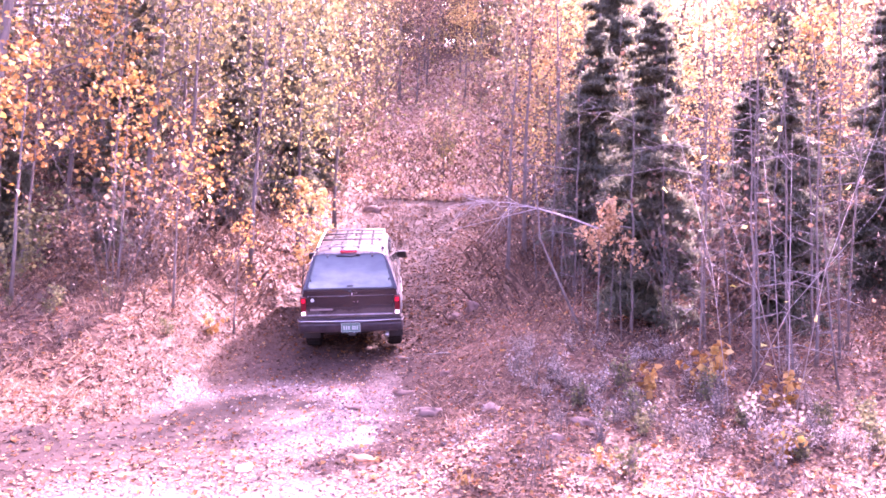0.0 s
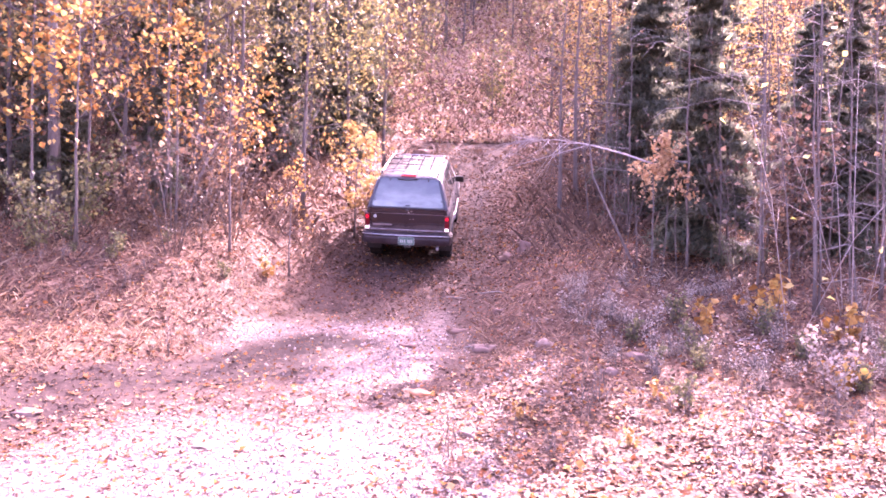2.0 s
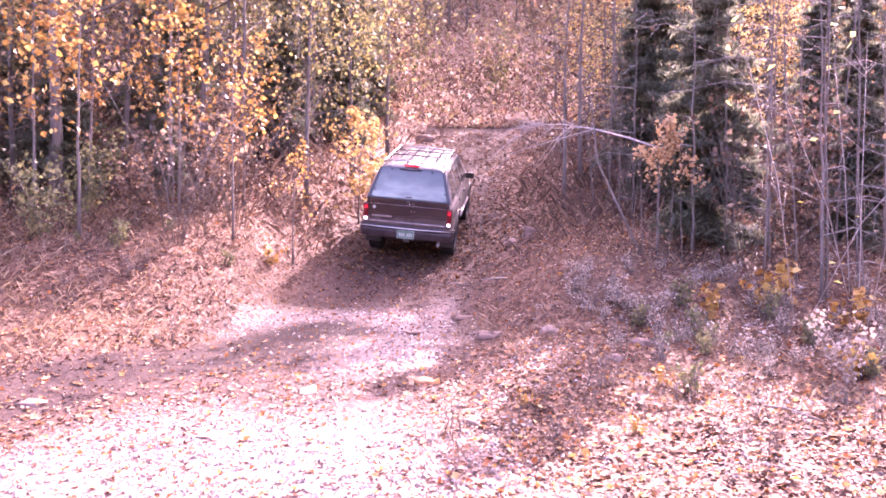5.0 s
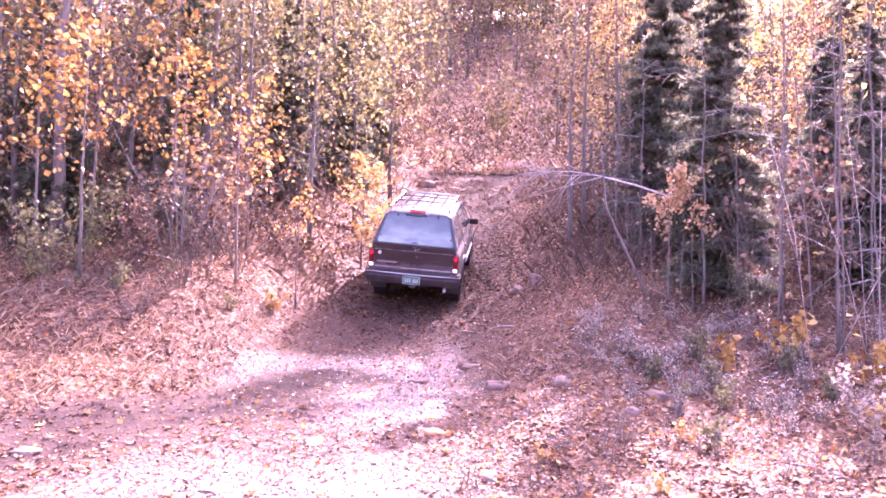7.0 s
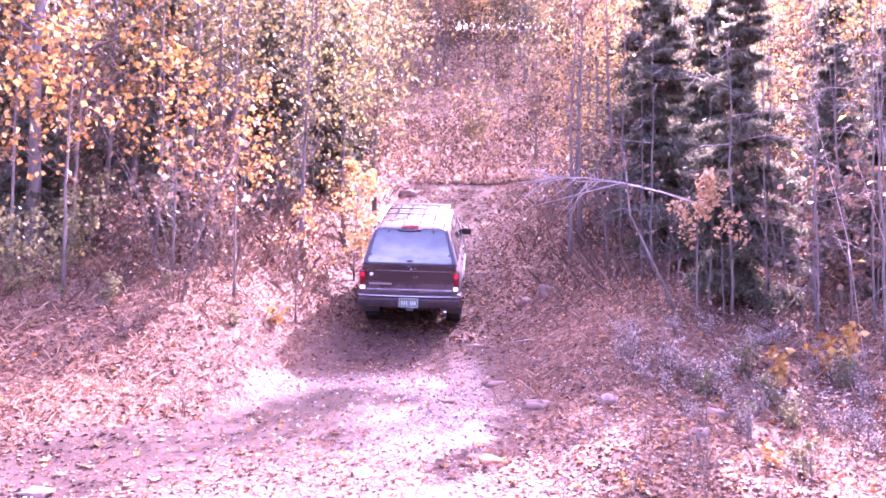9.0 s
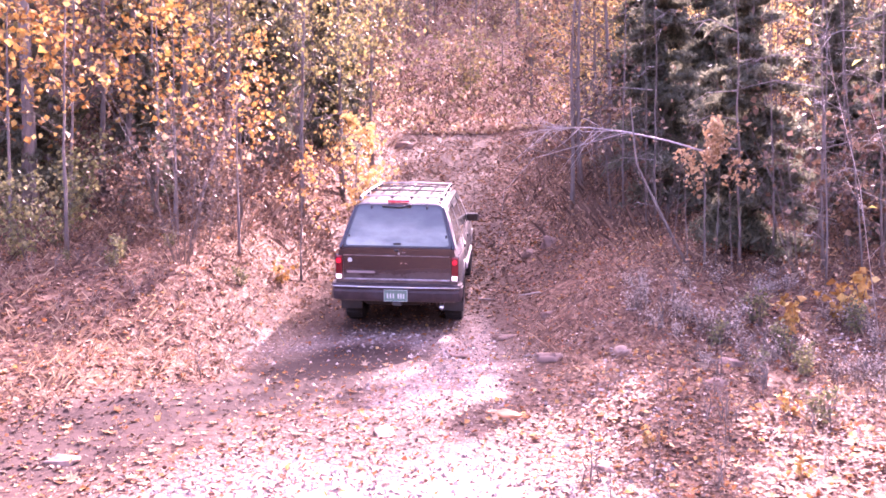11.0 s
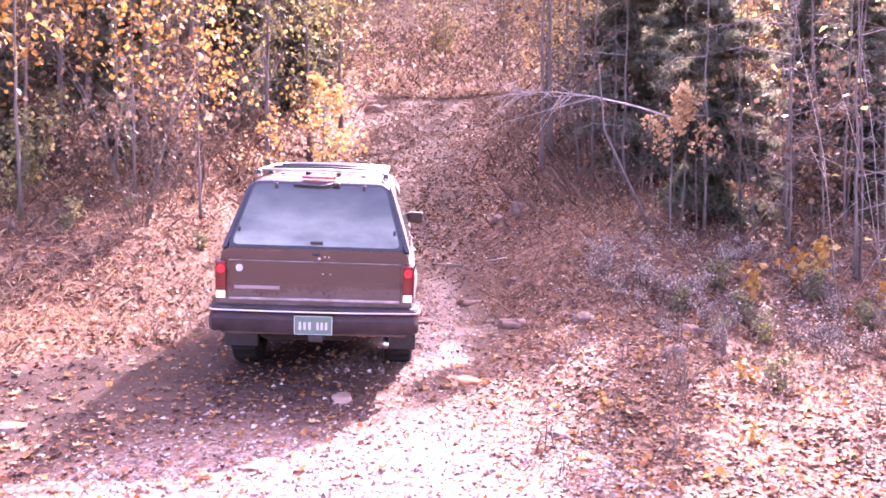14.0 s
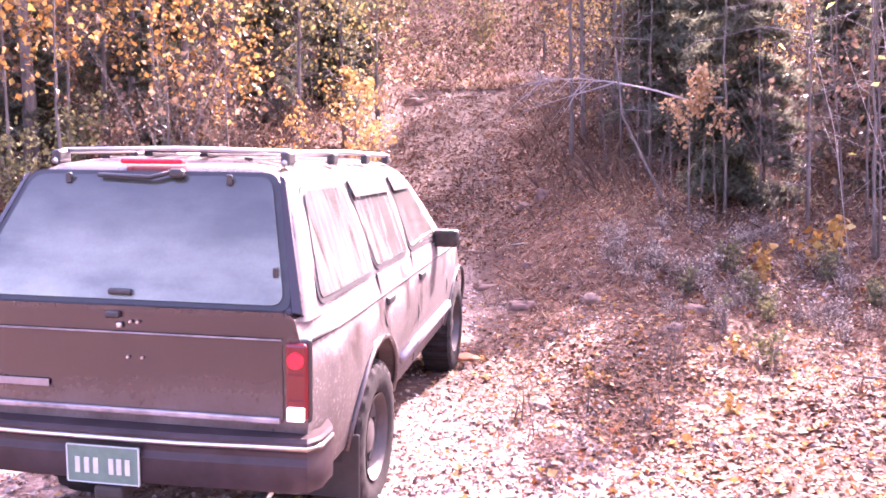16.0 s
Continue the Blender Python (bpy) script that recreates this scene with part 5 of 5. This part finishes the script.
def build_car():
    car = tagged(new("car"), "dusty dark maroon off-road estate car with roof rack", "car")
    part("body", lower_body(), M_DUST_GLARE, car, "maroon body sides, pale with dust and painted sun glare", True, 32)
    part("roof", cabin_shell(), M_DUST_GLARE, car, "", True, 40)
    part("underbody", box_bm(1.1, 4.1, 0.22, (0, 2.2, 0.55), 0.04), M_UNDER, car)
    # added box that keeps the space below the bumper dark
    part("tail_filler", box_bm(0.8, 0.62, 0.2, (-0.1, 0.62, 0.43), 0.06), M_UNDER, car, "dark box added to fill the dim gap under the tail")
    for y in AXLES:
        part("axle", box_bm(1.2, 0.1, 0.1, (0, y, HUB), 0.03), M_UNDER, car)
        for sx in (-1, 1):
            bm = bmesh.new()       # the dark well above the wheel
            n = 12
            inner, outer = [], []
            for k in range(n + 1):
                a = math.pi * k / n
                p = (y + 0.47 * math.cos(a), 0.385 + 0.47 * math.sin(a))
                inner.append(bm.verts.new((sx * 0.5, *p)))
                outer.append(bm.verts.new((sx * 0.76, *p)))
            for k in range(n):
                bm.faces.new([inner[k], inner[k + 1], outer[k + 1], outer[k]])
            bm.faces.new(inner)
            part("wheel_well", bm, M_UNDER, car)
            lip = [(sx * (side_x(0.385 + 0.46 * math.sin(a), y) + 0.004), y + 0.465 * math.cos(a), 0.385 + 0.465 * math.sin(a)) for a in np.linspace(0.12, math.pi - 0.12, 16)]
            strip(lip, 0.016, 0, M_PAINT, "wheel_arch", car)
    # tailgate
    gate = part("tailgate", slab(rounded([(-0.69, 0.028, 0.735), (0.69, 0.028, 0.735), (0.685, 0.04, 1.15), (-0.685, 0.04, 1.15)], 0.03), (0, -1, 0), 0.03, 0.006), M_PAINT, car)
    # pale strips paint the highlight on the crease and the sheen below
    strip([(-0.685, 0.026, 1.062), (0.685, 0.026, 1.062)], 0.0035, 0, M_LIT_TRIM, "crease", gate)
    part("lower_trim", box_bm(1.36, 0.016, 0.024, (0, 0.022, 0.752), 0.006), M_LIT_TRIM, gate, "grey tailgate lip with its sheen painted in")
    part("handle", box_bm(0.06, 0.022, 0.028, (0.0, 0.03, 1.13), 0.008), M_TRIM, gate, "black tailgate handle")
    part("lettering", box_bm(0.36, 0.006, 0.03, (-0.46, 0.022, 0.845), 0.002, 1), M_BADGE, gate, "pale worn maker's lettering drawn as a bar")
    bm = bmesh.new()
    bmesh.ops.create_cone(bm, cap_ends=True, segments=20, radius1=0.03, radius2=0.027, depth=0.012, matrix=pose(-0.60, 0.02, 1.0, 90))
    part("round_badge", bm, M_WHITE, gate, "small round white sticker")
    for x, z in ((0.075, 1.105), (0.105, 1.105), (0.06, 0.965), (0.12, 0.965)):
        bm = bmesh.new()
        bmesh.ops.create_cone(bm, cap_ends=True, segments=10, radius1=0.007, radius2=0.005, depth=0.008, matrix=pose(x, 0.026, z, 90))
        part("rivet", bm, M_CHROME, gate)
    part("lock", box_bm(0.022, 0.014, 0.022, (0.03, 0.026, 1.09), 0.006), M_CHROME, gate)
    # rear window
    glass = part("rear_window", slab(rounded([rear_at(-0.675, 1.175, 0.012), rear_at(0.675, 1.175, 0.012), rear_at(0.535, 1.655, 0.012), rear_at(-0.535, 1.655, 0.012)], 0.06, 5), (0, -1, 0.53), 0.012), M_REAR_GLASS, car, "tinted rear window with dust and a painted sky reflection")
    part("window_surround", slab(rounded([rear_at(-0.71, 1.155, 0.006), rear_at(0.71, 1.155, 0.006), rear_at(0.56, 1.675, 0.006), rear_at(-0.56, 1.675, 0.006)], 0.07, 5), (0, -1, 0.53), 0.02), M_TRIM, car, "black window surround")
    for sx in (-1, 1):
        edge = [rear_at(sx * 0.712, 1.155, 0.01), rear_at(sx * 0.752, 1.15, 0.004), rear_at(sx * 0.585, 1.655, 0.004), rear_at(sx * 0.562, 1.665, 0.008)]
        part("rear_pillar", slab(edge if sx > 0 else edge[::-1], (0, -1, 0.53), 0.03), M_PAINT, car, "dark maroon rear pillar")
    part("latch", box_bm(0.10, 0.025, 0.024, rear_at(0.0, 1.20, 0.02), 0.008), M_TRIM, glass, "black glass latch")
    for sx in (-1, 1):
        part("hinge", box_bm(0.026, 0.016, 0.045, rear_at(sx * 0.36, 1.635, 0.022), 0.006), M_TRIM, glass)
        part("strut_mount", box_bm(0.02, 0.02, 0.04, rear_at(sx * 0.625, 1.29, 0.02), 0.005), M_TRIM, glass)
    strip([rear_at(0.12, 1.66, 0.035), rear_at(0.02, 1.635, 0.035), rear_at(-0.22, 1.645, 0.03)], 0.010, 0, M_TRIM, "wiper", glass, "black rear wiper arm")
    part("wiper_motor", box_bm(0.06, 0.04, 0.04, rear_at(0.13, 1.655, 0.03), 0.012), M_TRIM, glass)
    # lamps
    for sx in (-1, 1):
        lamp = part("tail_light", box_bm(0.085, 0.06, 0.30, (sx * 0.745, 0.045, 0.905), 0.014), M_RED, car, "red tail light")
        bm = bmesh.new()
        bmesh.ops.create_cone(bm, cap_ends=True, segments=20, radius1=0.033, radius2=0.03, depth=0.014, matrix=pose(sx * 0.745, 0.012, 0.99, 90))
        part("brake_lamp", bm, M_BRAKE, lamp, "lit round brake light")
        for z in (0.935, 0.835):
            part("lens_rib", box_bm(0.07, 0.008, 0.006, (sx * 0.745, 0.0135, z), 0.002, 1), M_RED, lamp)
        part("reversing_lamp", box_bm(0.068, 0.02, 0.055, (sx * 0.745, 0.012, 0.785), 0.006), M_REVERSE, lamp, "white reversing light")
        part("surround", box_bm(0.10, 0.03, 0.325, (sx * 0.747, 0.055, 0.905), 0.012), M_TRIM, lamp)
    part("high_brake_light", box_bm(0.28, 0.05, 0.022, (-0.02, 0.40, 1.718), 0.008), M_BRAKE, car, "red high-level brake light")
    # bumper and what hangs on it
    pts = [(-0.84, 0.16), (-0.835, 0.04), (-0.80, -0.02), (-0.3, -0.045), (0.3, -0.045), (0.80, -0.02), (0.835, 0.04), (0.84, 0.16)]
    bm = bmesh.new()
    sect = [(0.0, 0.495), (-0.012, 0.52), (-0.012, 0.60), (0.004, 0.625), (0.004, 0.645), (-0.014, 0.665), (-0.012, 0.69), (0.005, 0.702), (0.09, 0.702)]
    cols = []
    for x, y in pts:
        out = Vector((x * 0.25, y - 0.5, 0)).normalized()
        cols.append([bm.verts.new((x - out.x * o * 0.9, y - out.y * o, z)) for o, z in sect])
    for a, b in zip(cols, cols[1:]):
        for i in range(len(sect) - 1):
            bm.faces.new([a[i], b[i], b[i + 1], a[i + 1]])
    bmesh.ops.solidify(bm, geom=bm.faces[:], thickness=0.012)
    bmesh.ops.recalc_face_normals(bm, faces=bm.faces)
    bumper = part("rear_bumper", bm, M_BUMPER, car, "grimy rear step bumper", True, 30)
    strip([(x * 1.004, y - 0.012, 0.668) for x, y in pts], 0.010, 0, M_CHROME, "bright_strip", bumper, "bright bumper strip")
    plate = part("number_plate", box_bm(0.305, 0.008, 0.152, (0.0, -0.066, 0.565), 0.003, 1), M_PLATE, bumper, "green number plate with pale bars")
    for x in (-0.105, -0.067, -0.029, 0.035, 0.068, 0.103):
        part("bar", box_bm(0.02, 0.004, 0.062, (x, -0.0715, 0.56), 0.001, 1), M_WHITE, plate)
    for z in (0.638, 0.492):
        part("plate_edge", box_bm(0.30, 0.005, 0.004, (0, -0.071, z), 0.001, 1), M_WHITE, plate)
    for x in (-0.149, 0.149):
        part("plate_edge", box_bm(0.006, 0.005, 0.14, (x, -0.071, 0.565), 0.001, 1), M_WHITE, plate)
    part("hitch", box_bm(0.12, 0.16, 0.05, (0.02, 0.0, 0.455), 0.012), M_UNDER, bumper)
    strip([(0.56, 0.5, 0.43), (0.575, 0.15, 0.42), (0.58, 0.0, 0.395)], 0.028, 0, M_CHROME, "tailpipe", car, "metal tailpipe", 10)
    for sx in (-1, 1):
        # flaps made oversized to fill in the shadow below the bumper
        part("mud_flap", box_bm(0.29, 0.014, 0.3, (sx * 0.69, 0.575, 0.36), 0.005, 1), M_TRIM, car)
    # windows, doors and their fittings
    for sx in (-1, 1):
        side_pane(car, sx, [(0.27, 1.18), (1.07, 1.18), (1.0, 1.60), (0.46, 1.60)], "quarter_window", M_SIDE_GLASS, "fixed side window caked with dust")
        side_pane(car, sx, [(1.19, 1.19), (1.92, 1.19), (1.86, 1.60), (1.11, 1.60)], "rear_door_window", M_SIDE_GLASS, "dusty rear door window")
        side_pane(car, sx, [(2.04, 1.19), (2.9, 1.19), (2.42, 1.60), (1.98, 1.60)], "front_door_window", M_SIDE_GLASS, "dusty front door window")
        for y0, y1 in ((1.13, 1.86), (2.0, 2.45)):
            part("rain_visor", slab([(sx * (cabin_x(1.53) + 0.02), y0, 1.545), (sx * (cabin_x(1.53) + 0.02), y1, 1.545), (sx * (cabin_x(1.62) + 0.012), y1, 1.63), (sx * (cabin_x(1.62) + 0.012), y0, 1.63)], (sx, 0, 0.3), 0.008), M_SMOKED, car, "smoked rain visor over the door")
        for line in ([(1.13, 1.16), (1.15, 0.9), (1.50, 0.62), (1.50, 0.48)], [(1.99, 1.16), (2.0, 0.8), (2.0, 0.48)], [(3.06, 1.14), (3.10, 0.8), (3.10, 0.48)]):
            strip([(sx * (side_x(min(z, 1.14), y) + 0.001), y, z) for y, z in line], 0.006, 0, M_UNDER, "door_gap", car)
        # dark strip drawn in for the shade along the crease
        strip([(sx * (side_x(1.04, y) + 0.002), y, 1.04) for y in np.linspace(0.08, 4.3, 14)], 0.007, 0, M_UNDER, "body_crease", car)
        # its paleness stands for sunlight on the sill
        strip([(sx * (side_x(0.62, y) + 0.006), y, 0.62) for y in (1.52, 2.1, 3.2)], 0.036, 0, M_LIT_TRIM, "side_moulding", car, "sill moulding painted pale as if sunlit")
        for y in (1.28, 2.16):
            handle = part("door_handle", box_bm(0.03, 0.15, 0.045, (sx * (side_x(1.03) + 0.012), y, 1.0), 0.012), M_TRIM, car, "black door handle")
        mirror = part("wing_mirror", box_bm(0.19, 0.08, 0.13, (sx * 0.85, 2.86, 1.17), 0.03), M_TRIM, car, "black wing mirror")
        part("mirror_arm", box_bm(0.12, 0.05, 0.04, (sx * 0.77, 2.89, 1.13), 0.012), M_TRIM, mirror)
        part("mirror_glass", box_bm(0.15, 0.006, 0.1, (sx * 0.855, 2.819, 1.17), 0.002, 1), M_MIRROR, mirror, "mirror glass with a dim reflection painted in")
    part("windscreen", slab(rounded([(0.66, 3.235, 1.17), (-0.66, 3.235, 1.17), (-0.52, 2.57, 1.635), (0.52, 2.57, 1.635)], 0.06), (0, 0.6, 0.8), 0.015), M_SIDE_GLASS, car, "dusty windscreen")
    # roof rack
    rack = part("roof_rack", box_bm(0.02, 1.85, 0.006, (0, 1.48, 1.752), 0.002, 1), M_RAIL, car, "grey metal roof rack")
    for sx in (-1, 1):
        strip([(sx * 0.535, 0.47, 1.71), (sx * 0.535, 0.53, 1.757), (sx * 0.535, 1.4, 1.77), (sx * 0.535, 2.30, 1.757), (sx * 0.535, 2.40, 1.72)], 0.014, 0, M_RAIL, "side_rail", rack)
        for y in (0.52, 1.15, 1.78, 2.3):
            part("rail_post", box_bm(0.04, 0.09, 0.06, (sx * 0.535, y, 1.735), 0.012), M_TRIM, rack)
        for x in (0.13, 0.34):
            part("roof_slat", box_bm(0.04, 1.85, 0.016, (sx * x, 1.48, 1.75 - 0.045 * (x / 0.5) ** 2), 0.003, 1), M_SMOKED, rack, "dark roof slat")
    for y in (0.56, 1.2, 1.75, 2.25):
        strip([(-0.535, y, 1.764), (0, y, 1.775), (0.535, y, 1.764)], 0.011, 0, M_RAIL if y in (0.56, 2.25) else M_TRIM, "cross_bar", rack)
    for piece in car.children:      # the springs are long: the body rides high on its wheels
        piece.location.z += 0.025
    return car


car = build_car()
wheels = [(build_wheel(car, sx, y), sx, y) for sx in (-1, 1) for y in AXLES]


# ---- what moves ----
def motions():
    walk(car, [(t, pose(x, y, z, rx, ry, rz)) for t, x, y, z, rx, ry, rz in CAR_ROWS])
    times = [row[0] for row in CAR_ROWS]
    gone = [row[2] for row in CAR_ROWS]
    steps = np.arange(0, 16.01, 0.1)
    roll = -np.degrees((np.interp(steps, times, gone) - gone[0]) / TYRE)
    for wheel, sx, y in wheels:
        walk(wheel, [(float(t), pose(sx * 0.69, y, HUB, float(a))) for t, a in zip(steps, roll)])


motions()
